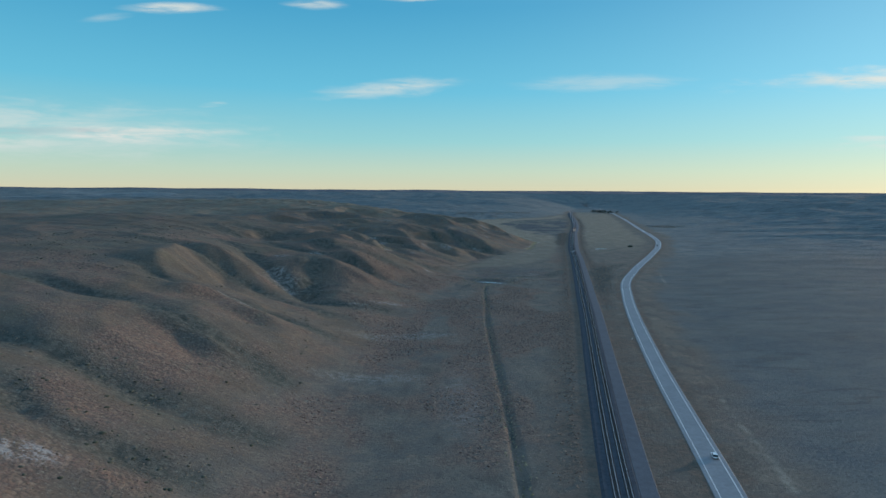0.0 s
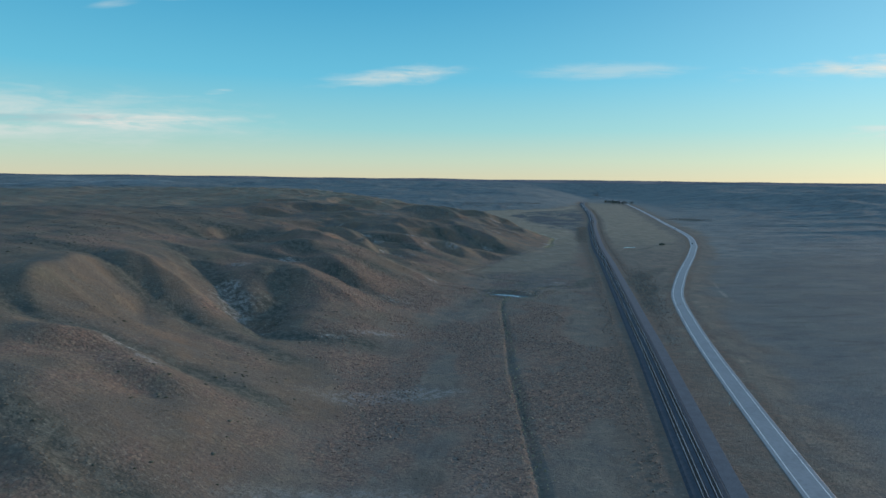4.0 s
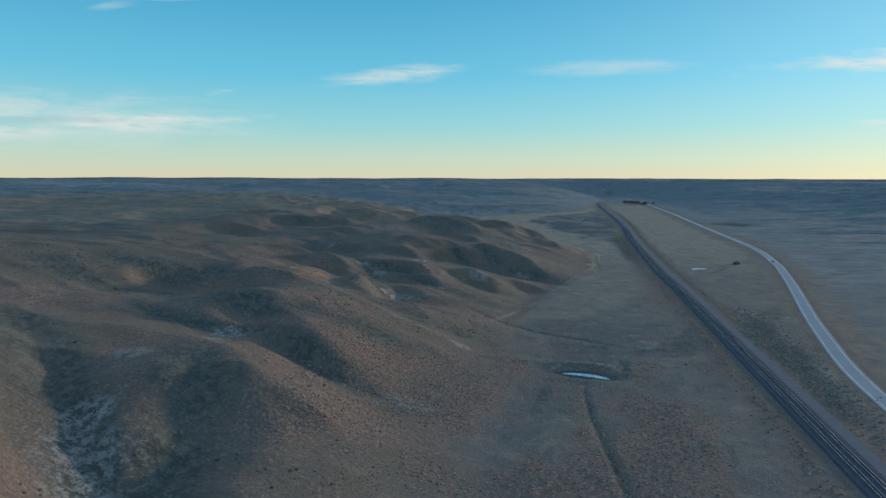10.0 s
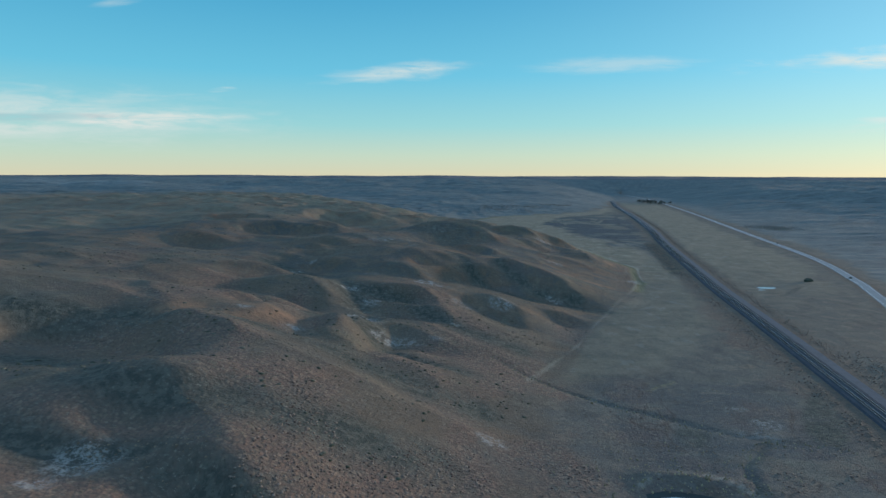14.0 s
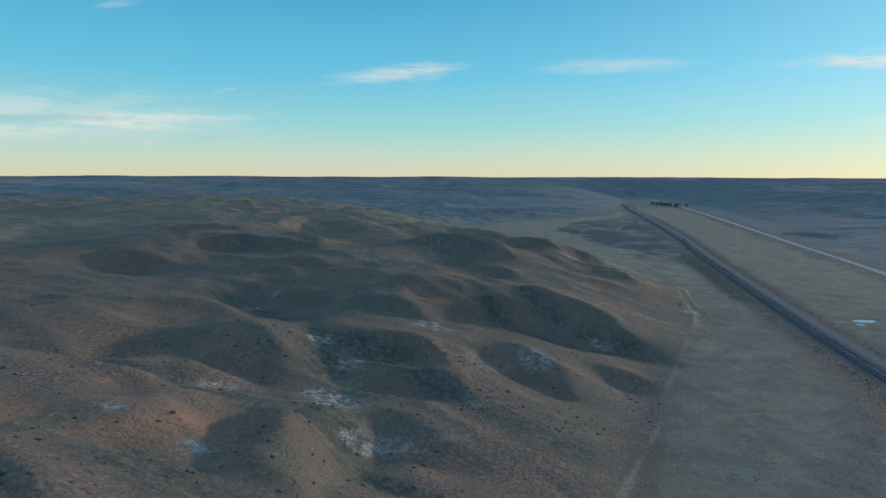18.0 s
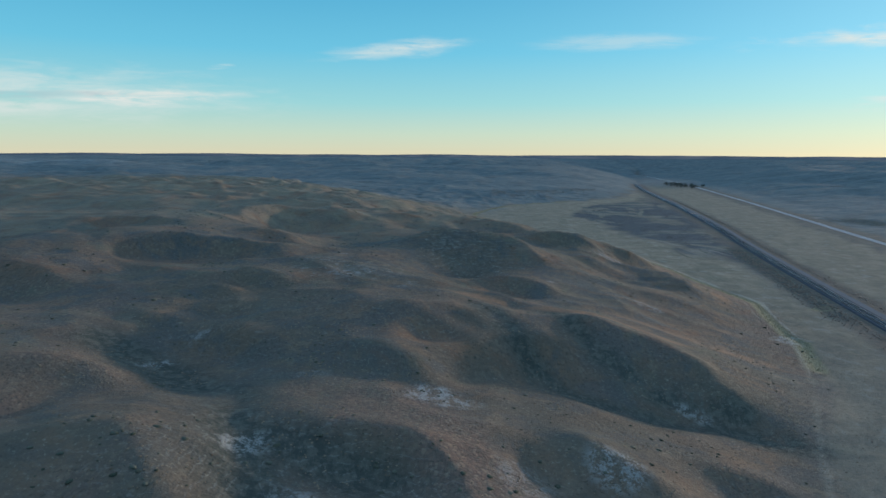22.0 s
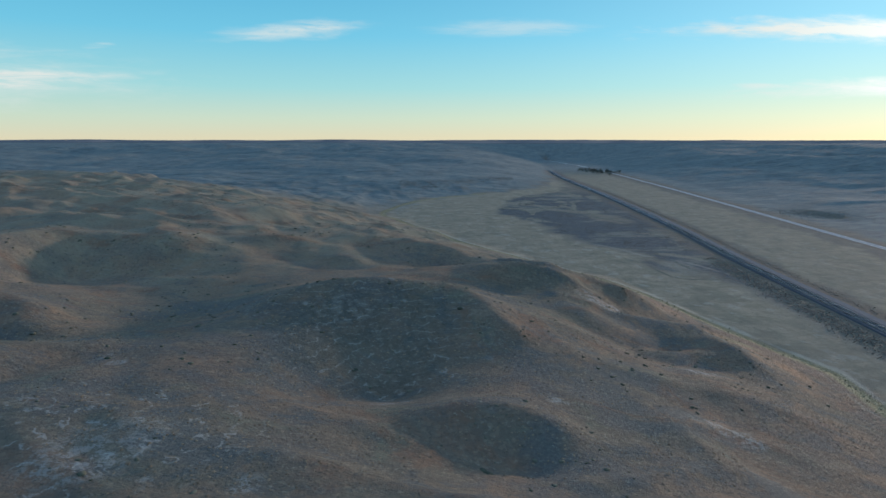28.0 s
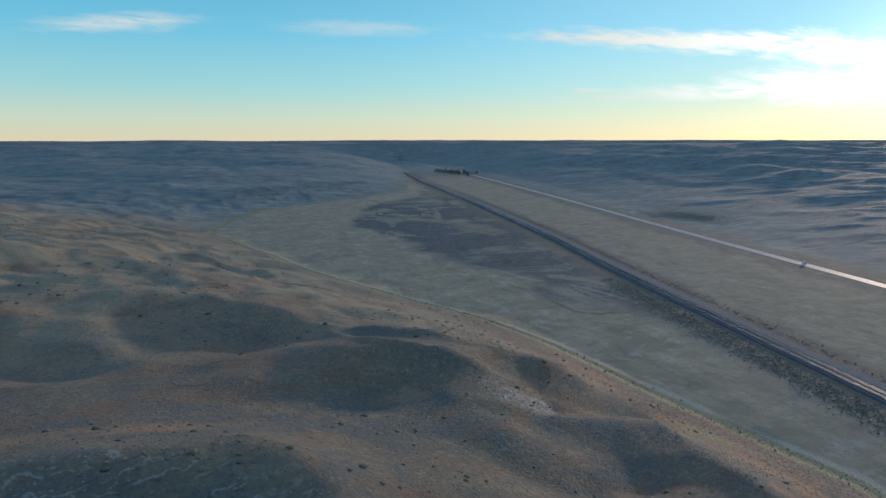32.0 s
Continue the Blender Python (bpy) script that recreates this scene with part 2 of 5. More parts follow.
gully([(-130, 610), (-120, 575), (-114, 536), (-107, 494)], 5.1, 16)
gully([(-190, 668), (-132, 652), (-116, 660), (-95, 647), (-68, 630), (-45, 625)], 4.1, 10)
gully([(-270, 735), (-221, 718), (-190, 726), (-152, 695), (-122, 685), (-80, 690), (-40, 700)], 3.0, 14)
gully([(-250, 765), (-193, 772), (-166, 777), (-145, 791), (-105, 775), (-60, 760), (-20, 755)], 3.4, 14)
gully([(-210, 875), (-160, 862), (-119, 847), (-101, 839), (-77, 830), (-60, 815), (-25, 800)], 4.1, 11)
gully([(-185, 1010), (-151, 994), (-118, 968), (-103, 929), (-84, 890), (-77, 845)], 3.4, 13)
gully([(-100, 945), (-64, 932), (-49, 908), (-25, 880), (10, 865)], 2.2, 11)
gully([(-30, 1065), (-6, 1022), (16, 1012), (39, 1009), (62, 1012), (95, 1000)], 2.2, 9)
gully([(4, 1080), (19, 1045), (37, 1030), (75, 1022)], 1.9, 8)
# shaded faces and crests of the hills
scarp([(-152, 313), (-139, 312), (-126, 308), (-107, 295)], 0.75, 15)
scarp([(-166, 375), (-155, 377), (-146, 383), (-137, 387)], 0.75, 13)
scarp([(-121, 367), (-115, 368), (-110, 368), (-103, 364)], 0.75, 13)
scarp([(-167, 569), (-150, 561), (-138, 557), (-128, 556), (-115, 559), (-104, 563), (-96, 553)], 0.75, 70)
scarp([(-202, 503), (-195, 507), (-182, 503), (-168, 493)], 0.75, 38)
scarp([(-229, 760), (-216, 764), (-197, 761), (-190, 752)], 0.75, 15)
scarp([(-186, 771), (-165, 760), (-146, 754), (-126, 737)], 0.75, 30)
scarp([(-144, 678), (-134, 679), (-123, 678), (-116, 673)], 0.75, 15)
scarp([(-118, 649), (-108, 651), (-98, 649), (-89, 642), (-81, 639), (-73, 637)], 0.75, 13)
scarp([(-152, 830), (-148, 834), (-143, 835), (-139, 833)], 0.75, 13)
scarp([(-149, 869), (-141, 869), (-132, 872), (-123, 874)], 0.75, 14)
scarp([(-155, 902), (-145, 913), (-129, 905), (-117, 899), (-106, 895)], 0.75, 33)
scarp([(-90, 940), (-77, 943), (-62, 941), (-51, 935), (-43, 928)], 0.75, 14)
scarp([(-14, 965), (-0, 950), (12, 938), (27, 936)], 0.75, 25)
scarp([(39, 963), (54, 965), (67, 960)], 0.75, 13)
scarp([(-76, 909), (-63, 906), (-47, 903), (-41, 897)], 0.75, 22)
scarp([(-166, 1019), (-148, 1022), (-125, 1012), (-116, 1004)], 0.75, 13)
scarp([(-292, 1074), (-275, 1078), (-252, 1071), (-234, 1066)], 0.75, 23)
scarp([(-204, 950), (-196, 959), (-184, 962), (-174, 965), (-164, 959)], 0.75, 31)
scarp([(-167, 1068), (-159, 1069), (-149, 1068)], 0.75, 13)
scarp([(-162, 1085), (-154, 1088), (-141, 1086), (-131, 1084)], 0.75, 13)
scarp([(-91, 1004), (-81, 1005), (-68, 1002), (-58, 1001)], 0.75, 14)
scarp([(-73, 1033), (-63, 1038), (-53, 1043), (-42, 1044), (-34, 1042)], 0.75, 20)
scarp([(2, 1054), (14, 1057), (21, 1048), (29, 1040)], 0.75, 28)
scarp([(28, 1045), (36, 1046), (50, 1041), (60, 1035), (66, 1029)], 0.75, 28)
scarp([(-253, 1133), (-236, 1152), (-206, 1160), (-153, 1152), (-139, 1174)], 0.75, 17)
scarp([(-210, 1297), (-199, 1318), (-175, 1326), (-146, 1327), (-124, 1321)], 0.75, 20)
scarp([(-142, 1502), (-119, 1518), (-91, 1531), (-69, 1536)], 0.50, 26)
scarp([(-195, 1210), (-180, 1214), (-158, 1210), (-145, 1223)], 0.75, 26)
scarp([(-81, 1191), (-68, 1193), (-54, 1203), (-38, 1210), (-21, 1208), (-10, 1195), (-2, 1180)], 0.75, 66)
scarp([(-27, 1129), (-18, 1133), (-8, 1135), (1, 1131), (8, 1123)], 0.75, 25)
scarp([(-23, 1091), (-16, 1093), (-9, 1093)], 0.75, 13)
scarp([(-53, 1478), (-38, 1484), (-17, 1485), (-12, 1480)], 0.50, 22)
scarp([(9, 1661), (32, 1674), (58, 1678)], 0.50, 19)
scarp([(-15, 1362), (0, 1363), (14, 1360), (24, 1356)], 0.50, 26)
scarp([(-69, 1338), (-59, 1336), (-48, 1335), (-40, 1334)], 0.50, 20)
scarp([(21, 1292), (34, 1296), (49, 1297), (58, 1292)], 0.75, 18)
scarp([(59, 1280), (76, 1293), (96, 1306), (110, 1305), (141, 1314)], 0.75, 29)
scarp([(66, 1239), (85, 1253), (100, 1258), (93, 1234), (91, 1218)], 0.75, 55)
scarp([(-147, 1509), (-132, 1513), (-110, 1513), (-91, 1513)], 0.50, 26)
scarp([(-311, 1220), (-301, 1240), (-264, 1229), (-245, 1224)], 0.75, 13)
scarp([(-210, 1294), (-206, 1319), (-191, 1327), (-173, 1330), (-155, 1320)], 0.75, 31)
scarp([(-156, 1336), (-140, 1336), (-125, 1336)], 0.50, 17)
scarp([(-105, 1356), (-92, 1357), (-79, 1358), (-69, 1358)], 0.50, 26)
scarp([(-380, 1368), (-356, 1369), (-330, 1367)], 0.50, 18)
scarp([(-208, 1279), (-200, 1325), (-177, 1334)], 0.75, 28)
scarp([(-181, 1024), (-173, 1028), (-161, 1029)], 0.75, 13)
scarp([(-162, 1050), (-152, 1052), (-140, 1051)], 0.75, 13)
scarp([(24, 1019), (43, 1026), (64, 1025), (82, 1021)], 0.75, 14)
scarp([(-86, 778), (-70, 852), (-43, 842), (-29, 837)], 0.75, 20)
scarp([(-56, 1007), (-26, 1029), (13, 1034), (44, 1026)], 0.75, 17)
scarp([(-221, 885), (-205, 904), (-189, 923)], 0.75, 40)
scarp([(-232, 734), (-225, 736), (-218, 735)], 0.75, 13)
scarp([(-147, 682), (-130, 689), (-113, 689)], 0.75, 13)
scarp([(-120, 789), (-108, 831), (-87, 781)], 0.75, 23)
scarp([(-232, 744), (-220, 760), (-203, 766)], 0.75, 13)
scarp([(-166, 425), (-179, 490), (-151, 462)], 0.75, 46)
rise(-144, 301, 55, 6.3)
rise(-134, 384, 55, 5.4)
rise(-81, 501, 55, 1.7)
rise(-156, 536, 55, -7.4)
rise(-196, 526, 55, 2.7)
rise(-180, 763, 55, -10.4)
rise(-54, 637, 55, -8.3)
rise(-165, 492, 55, 6.6)
rise(-144, 841, 55, 3.3)
rise(-56, 851, 55, -4.2)
rise(-248, 868, 55, -2.6)
rise(-216, 730, 55, -4.0)
rise(-151, 729, 55, 2.6)
rise(-95, 656, 55, 3.6)
rise(-116, 862, 55, -9.3)
rise(-51, 1121, 55, 2.9)
rise(-18, 731, 55, -7.7)
rise(-134, 800, 55, -1.3)
rise(-86, 918, 55, -0.9)
rise(-115, 1160, 55, 4.3)
rise(13, 1177, 55, 2.6)
rise(-29, 893, 55, 7.8)
rise(-174, 981, 55, -8.2)
rise(-240, 927, 55, -3.8)
rise(-250, 1082, 55, -8.0)
rise(-216, 1040, 55, -2.5)
rise(2, 1106, 55, 3.4)
rise(-48, 983, 55, 0.9)
rise(-128, 1239, 55, -14.2)
rise(-153, 1087, 55, 0.9)
rise(-150, 1039, 55, -6.3)
rise(-204, 1156, 55, -1.6)
rise(73, 1275, 55, 8.0)
rise(-33, 1172, 55, 0.7)
rise(-89, 1212, 55, 3.5)
rise(-12, 1229, 55, 4.5)
rise(43, 1336, 55, 6.5)
rise(140, 1256, 55, 1.5)
rise(-150, 896, 55, 4.3)
rise(-121, 461, 55, -5.7)
rise(-232, 639, 55, -2.6)
rise(-209, 681, 55, -5.0)
rise(-152, 602, 55, -12.6)
rise(22, 1006, 55, 4.7)
rise(91, 1208, 55, 9.6)
rise(45, 1255, 55, -1.8)
rise(19, 1215, 55, 1.2)
# washes and ponds of the valley floor
gully([(20, 60), (26, 150), (28, 209), (30, 260), (32, 355), (35, 481), (40, 560), (43, 633), (47, 666), (51, 686)], 1.2, 1.9, 0.02, 2.0)
gully([(74, 700), (78, 705), (80, 712), (80, 720), (84, 727), (90, 734), (99, 744), (113, 741)], 1.0, 1.8, 0.05, 2.0)
gully([(-9, 843), (9, 823), (27, 806), (45, 789), (64, 775), (84, 758), (102, 749), (118, 745), (132, 738)], 0.8, 1.8, 0.05, 2.0)
gully([(147, 1091), (155, 1114), (166, 1140), (165, 1157), (173, 1195), (185, 1242), (179, 1282), (170, 1341), (163, 1405), (136, 1493), (84, 1609), (28, 1798), (-4, 1900), (-2, 1950), (26, 2037), (66, 2120), (130, 2192), (225, 2268)], 0.5, 3.2, 0.02, 2.0)
hill(55, 698, 19, 7, -20, -2.6)
hill(56, 714, 22, 4, -14, 1.6)
hill(50, 686, 12, 3, -10, 0.6)
hill(283, 1118, 16, 8, 0, -1.0)
hill(228, 1228, 12, 10, 20, -0.9)


REACH_X, REACH_Y, CELL = (-560.0, 400.0), (0.0, 2000.0), 2.5


def relief():
    """The hills between the faces: the surface whose slopes come closest to theirs and that fades out away from them."""
    px, py = np.meshgrid(np.arange(*REACH_X, CELL), np.arange(*REACH_Y, CELL))
    gx, gy, sure = np.zeros_like(px), np.zeros_like(px), np.full_like(px, 1e-6)
    for way, slope, wide in FACES:
        xs, ys = [p[0] for p in way], [p[1] for p in way]
        near = (px > min(xs) - wide) & (px < max(xs) + wide) & (py > min(ys) - wide) & (py < max(ys) + wide)
        if not near.any():
            continue
        wx = px[near] + 0.16 * wide * swell(px[near], py[near], 26, 73)
        wy = py[near] + 0.16 * wide * swell(px[near], py[near], 26, 74)
        d, share, side = along(wx, wy, way)
        steps = [(q[0] - p[0], q[1] - p[1]) for p, q in zip(way, way[1:])]
        gone = np.cumsum([0.0] + [math.hypot(*v) for v in steps])
        mids = (gone[:-1] + gone[1:]) / 2 / gone[-1]
        mean = (way[-1][0] - way[0][0], way[-1][1] - way[0][1])
        far = math.hypot(*mean) + 1e-6
        nx = np.interp(share, mids, [0.5 * v[1] / math.hypot(*v) + 0.5 * mean[1] / far for v in steps])
        ny = np.interp(share, mids, [-0.5 * v[0] / math.hypot(*v) - 0.5 * mean[0] / far for v in steps])
        mask = (1 - step(0.45 * wide, 0.53 * wide, d)) * step(0.0, 0.1, share) * (1 - step(0.9, 1.0, share))
        gx[near] -= 1.15 * mask * slope * nx
        gy[near] -= 1.15 * mask * slope * ny
        sure[near] += mask
    gx, gy = gx / np.maximum(sure, 1), gy / np.maximum(sure, 1)
    kx = 2j * np.pi * np.fft.fftfreq(px.shape[1], CELL)[None, :]
    ky = 2j * np.pi * np.fft.fftfreq(px.shape[0], CELL)[:, None]
    k2 = np.real(kx * kx + ky * ky)
    soft = np.exp(k2 * 1.0 ** 2 / 2)
    return np.real(np.fft.ifft2(soft * (kx * np.fft.fft2(gx) + ky * np.fft.fft2(gy)) / (k2 - 1 / 100.0 ** 2)))


RELIEF = relief()


def relief_at(x, y):
    u = np.clip((x - REACH_X[0]) / CELL, 0, RELIEF.shape[1] - 1.001)
    v = np.clip((y - REACH_Y[0]) / CELL, 0, RELIEF.shape[0] - 1.001)
    i, j = u.astype(int), v.astype(int)
    f, g = u - i, v - j
    e = (RELIEF[j, i] * (1 - f) + RELIEF[j, i + 1] * f) * (1 - g) + (RELIEF[j + 1, i] * (1 - f) + RELIEF[j + 1, i + 1] * f) * g
    edge = step(REACH_X[0], REACH_X[0] + 80, x) * (1 - step(REACH_X[1] - 80, REACH_X[1], x)) * step(0, 80, y) * (1 - step(REACH_Y[1] - 80, REACH_Y[1], y))
    return e * edge


def land(x, y):
    """Height of the ground."""
    foot = np.interp(y, [p[1] for p in FOOT], [p[0] for p in FOOT])
    foot = foot + 7 * swell(x * 0.3, y, 60, 5)
    shift = 32 - 24 * step(760, 940, y) + 12 * step(1450, 1600, y)
    u = np.maximum(foot + shift - x, 0)
    far = np.interp(y, [p[1] for p in FAR_FOOT], [p[0] for p in FAR_FOOT]) + 10 * swell(x * 0.3, y, 110, 6)
    v = np.maximum(x - far, 0)
    top = 61 - 9 * step(800, 900, y) * (1 - step(1350, 1500, y)) + 4 * step(1450, 1650, y)
    scale = 125 + 55 * step(780, 940, y) * (1 - step(1330, 1440, y)) + 85 * step(1370, 1480, y)
    top = top * (1 - 0.62 * step(1750, 2150, y + 0.25 * x))
    h = top * (1 - np.exp(-(u / scale) ** 1.6))
    hv = 12 * (1 - np.exp(-v / 300)) + 0.03 * np.clip(v - 250, 0, 1500)
    # the plateau swells and, far out, climbs to a level rim
    rough = step(60, 260, u) + step(120, 700, v) 
    h = h + step(150, 500, u) * (4.5 * rolling(x, y, 170, 11, 3) + 5)
    bx, by = x + 30 * swell(x, y, 160, 27), y + 30 * swell(x, y, 160, 28)
    band = 4.5 * (1 - np.abs(swell(bx * 0.32 - by * 0.12, by + bx * 0.22, 105, 25))) ** 2 + 2.2 * (1 - np.abs(swell(bx * 0.36 - by * 0.15, by + bx * 0.3, 46, 26))) ** 2
    hv = hv + step(60, 600, v) * (9 * rolling(x * 0.8, y * 1.25, 300, 21, 2) + band * (0.4 + 0.6 * step(700, 1400, y))) + step(8, 160, v) * (0.12 + 0.5 * step(900, 1500, y)) * (band - 1.5)
    h = h + hv
    r = np.hypot(x - 100, y - 400)
    out = step(900, 3600, r) * (1 - np.exp(-(u + v) / 300))
    basin = 13 * rolling(x, y, 620, 31, 3, 0.5) + 19 * np.abs(swell(x * 0.7, y * 1.3, 240, 35)) + 9 * np.abs(swell(x * 0.8, y * 1.2, 105, 36)) + 5 * np.abs(swell(x * 0.45, y * 1.2, 52, 37)) - 9
    h = h * (1 - 0.35 * out) + out * (basin + 14 + 34 * step(1900, 4200, r))
    rim = step(3700, 4450, r)
    h = h * (1 - rim) + rim * (88 + 8 * step(300, 2200, -x) + 5 * rolling(x, y, 900, 41, 3))
    # small folds on the slopes
    calm = np.exp(-((x + 25) / 95) ** 4 - ((y - 1225) / 75) ** 4)
    fold = step(15, 120, u) * (1 - step(1500, 2400, r)) * (1 - 0.8 * calm)
    fold = fold * (1 + 1.3 * step(1270, 1400, y + 0.3 * x))
    wx, wy = x + 16 * swell(x, y, 70, 52), y + 16 * swell(x, y, 70, 53)
    lump = np.abs(swell(wx * 0.9, wy * 1.1, 62, 54)) + 0.5 * np.abs(swell(wx * 1.1, wy * 0.9, 33, 55))
    ridge = 1 - np.abs(swell(wx * 0.42 + wy * 0.12, wy * 1.05 + wx * 0.2, 66, 56))
    rib = 1 - np.abs(swell(wx * 0.5 + wy * 0.2, wy * 1.1 + wx * 0.25, 30, 57))
    h = h + fold * (1.2 * (lump - 0.45) + 1.5 * (ridge ** 2.6 - 0.34) + 1.5 * (rib ** 2.6 - 0.34) + 0.8 * rolling(x, y, 24, 51, 2))
    h = h + 0.25 * rolling(x, y, 14, 61, 2) * (0.25 + fold)
    h = h + relief_at(x, y) * step(-6, 30, u)
    for kind, *form in FORMS:
        if kind == "hill":
            px, py, long, wide, turn, height = form
            dx, dy = x - px, y - py
            near = (np.abs(dx) < 3.2 * max(long, wide)) & (np.abs(dy) < 3.2 * max(long, wide))
            if not near.any():
                continue
            dx, dy = dx[near], dy[near]
            a, b = dx * math.cos(turn) + dy * math.sin(turn), dy * math.cos(turn) - dx * math.sin(turn)
            h[near] += height * np.exp(-(a / long) ** 2 - (b / wide) ** 2)
        elif kind == "rise":
            px, py, radius, height = form
            near = (np.abs(x - px) < 3 * radius) & (np.abs(y - py) < 3 * radius)
            if near.any():
                d = ((x[near] - px) ** 2 + (y[near] - py) ** 2) / radius ** 2
                h[near] += height * np.exp(-d) * step(0, 60, u[near])
        else:
            way, depth, wide, head, sharp = form
            xs, ys = [p[0] for p in way], [p[1] for p in way]
            near = (x > min(xs) - 4 * wide) & (x < max(xs) + 4 * wide) & (y > min(ys) - 4 * wide) & (y < max(ys) + 4 * wide)
            if not near.any():
                continue
            d, share, _ = along(x[near], y[near], way)
            d = np.abs(d + 3.0 * swell(x[near], y[near], 22, 71) * step(0, 8, d))
            cut = step(-0.12, head, share) * (1 - 0.75 * step(0.75, 1.0, share))
            h[near] -= depth * cut * np.exp(-(d / wide) ** sharp)
    return h


def bench(h, x, y, way, half, soft, level):
    near = (x > -150) & (x < 1200) & (y > -100) & (y < 4400)
    d, _, _ = along(x[near], y[near], way)
    k = 1 - step(half, half + soft, d)
    h[near] = h[near] * (1 - k) + level * k

# ---- materials ----
def material(name, rough=0.9, metal=0.0, spec=0.3):
    m = bpy.data.materials.new(name)
    m.use_nodes = True
    n = Nodes(m.node_tree)
    b = m.node_tree.nodes["Principled BSDF"]
    b.inputs["Roughness"].default_value, b.inputs["Metallic"].default_value = rough, metal
    b.inputs["Specular IOR Level"].default_value = spec
    return m, n, b


def place_of(n):
    return n.add("ShaderNodeNewGeometry").outputs["Position"]


def plain(name, colour, rough=0.8, metal=0.0, grain=8.0, vary=0.25, spec=0.3, bump=0.0):
    m, n, b = material(name, rough, metal, spec)
    p = place_of(n)
    f = n.math("ADD", n.math("MULTIPLY", n.noise(p, grain, 4), 0.6), n.math("MULTIPLY", n.noise(p, grain * 0.13, 3), 0.4))
    dark = tuple(c * (1 - vary) for c in colour)
    light = tuple(min(c * (1 + vary), 1) for c in colour)
    n.put(b.inputs["Base Color"], n.mix(n.ramp(f, 0.3, 0.7), rgb(*dark), rgb(*light)))
    if bump:
        n.put(b.inputs["Normal"], n.add("ShaderNodeBump", {"Strength": 0.6, "Distance": bump, "Height": n.noise(p, grain, 5)}).outputs[0])
    return m


def attribute(n, name):
    return n.add("ShaderNodeAttribute", attribute_name=name).outputs["Fac"]


def ground_material():
    m, n, b = material("prairie", 0.95, spec=0.12)
    p = place_of(n)
    level = n.vmath("MULTIPLY", p, (1, 1, 0))
    big, mid, small, fine = n.noise(level, 0.011, 4), n.noise(level, 0.045, 5, 0.62), n.noise(level, 0.26, 5, 0.65), n.noise(level, 1.2, 4, 0.7)
    clump = n.add("ShaderNodeTexVoronoi", {"Vector": n.vmath("ADD", level, n.vmath("MULTIPLY", n.noise(level, 0.6, 2, out=1), (1.2, 1.2, 0))), "Scale": 0.8})
    mound, tuft = clump.outputs["Distance"], clump.outputs["Color"]
    tint = n.add("ShaderNodeSeparateColor", {0: tuft}).outputs[0]
    streak = n.noise(n.vmath("MULTIPLY", p, (0.35, 1.0, 2.2)), 0.02, 5, 0.62, 0.6)
    vein = n.noise(n.vmath("MULTIPLY", level, (0.3, 1.0, 0)), 0.075, 5, 0.66, 0.7)
    lumpy = attribute(n, "clump")
    sere = attribute(n, "sere")
    mottle = n.noise(n.vmath("MULTIPLY", level, (0.75, 1.0, 0)), 0.085, 7, 0.70, 0.6)
    blot = n.noise(n.vmath("ADD", n.vmath("MULTIPLY", level, (0.7, 1.0, 0)), (70, 410, 0)), 0.03, 6, 0.66, 0.8)
    slate = n.math("MULTIPLY", n.ramp(n.math("ADD", n.math("MULTIPLY", mottle, 0.5), n.math("MULTIPLY", blot, 0.5)), 0.475, 0.57), 0.82)
    straw = n.math("MULTIPLY", n.ramp(mottle, 0.45, 0.34), 0.6)
    # bunch grass on the hills: tan, russet and straw, with bare grey soil between
    grass = n.mix(n.ramp(mid, 0.36, 0.64), rgb(0.134, 0.110, 0.091), rgb(0.164, 0.121, 0.091))
    grass = n.mix(n.ramp(big, 0.42, 0.62), grass, rgb(0.126, 0.114, 0.092))
    ember = n.noise(n.vmath("ADD", level, (310, 90, 0)), 0.028, 5, 0.68, 0.5)
    grass = n.mix(n.math("MULTIPLY", n.ramp(ember, 0.53, 0.66), 0.5), grass, rgb(0.268, 0.162, 0.104))
    grass = n.mix(n.math("MULTIPLY", n.ramp(ember, 0.46, 0.34), 0.65), grass, rgb(0.122, 0.134, 0.104))
    grass = n.mix(n.math("MULTIPLY", n.ramp(small, 0.52, 0.66), 0.5), grass, rgb(0.108, 0.100, 0.088))
    grass = n.mix(n.math("MULTIPLY", n.ramp(small, 0.42, 0.32), 0.3), grass, rgb(0.300, 0.262, 0.205))
    grass = n.mix(n.math("MULTIPLY", n.ramp(tint, 0.66, 0.95), 0.16), grass, rgb(0.315, 0.240, 0.180))
    grass = n.mix(n.math("MULTIPLY", attribute(n, "straw"), n.ramp(mid, 0.28, 0.5)), grass, n.mix(n.ramp(ember, 0.45, 0.6), rgb(0.252, 0.218, 0.162), rgb(0.246, 0.186, 0.134)))
    grass = n.mix(n.math("MULTIPLY", n.math("SUBTRACT", 1.0, sere), 0.5), grass, n.mix(n.ramp(mid, 0.4, 0.6), rgb(0.152, 0.124, 0.095), rgb(0.130, 0.106, 0.083)))
    grass = n.mix(n.math("MULTIPLY", n.math("MULTIPLY", slate, n.math("ADD", 0.35, n.math("MULTIPLY", sere, 0.65))), n.math("SUBTRACT", 1.0, n.math("MULTIPLY", attribute(n, "straw"), 0.75))), grass, n.mix(n.ramp(fine, 0.4, 0.6), rgb(0.072, 0.084, 0.090), rgb(0.112, 0.122, 0.120)))
    grass = n.mix(straw, grass, rgb(0.202, 0.162, 0.124))
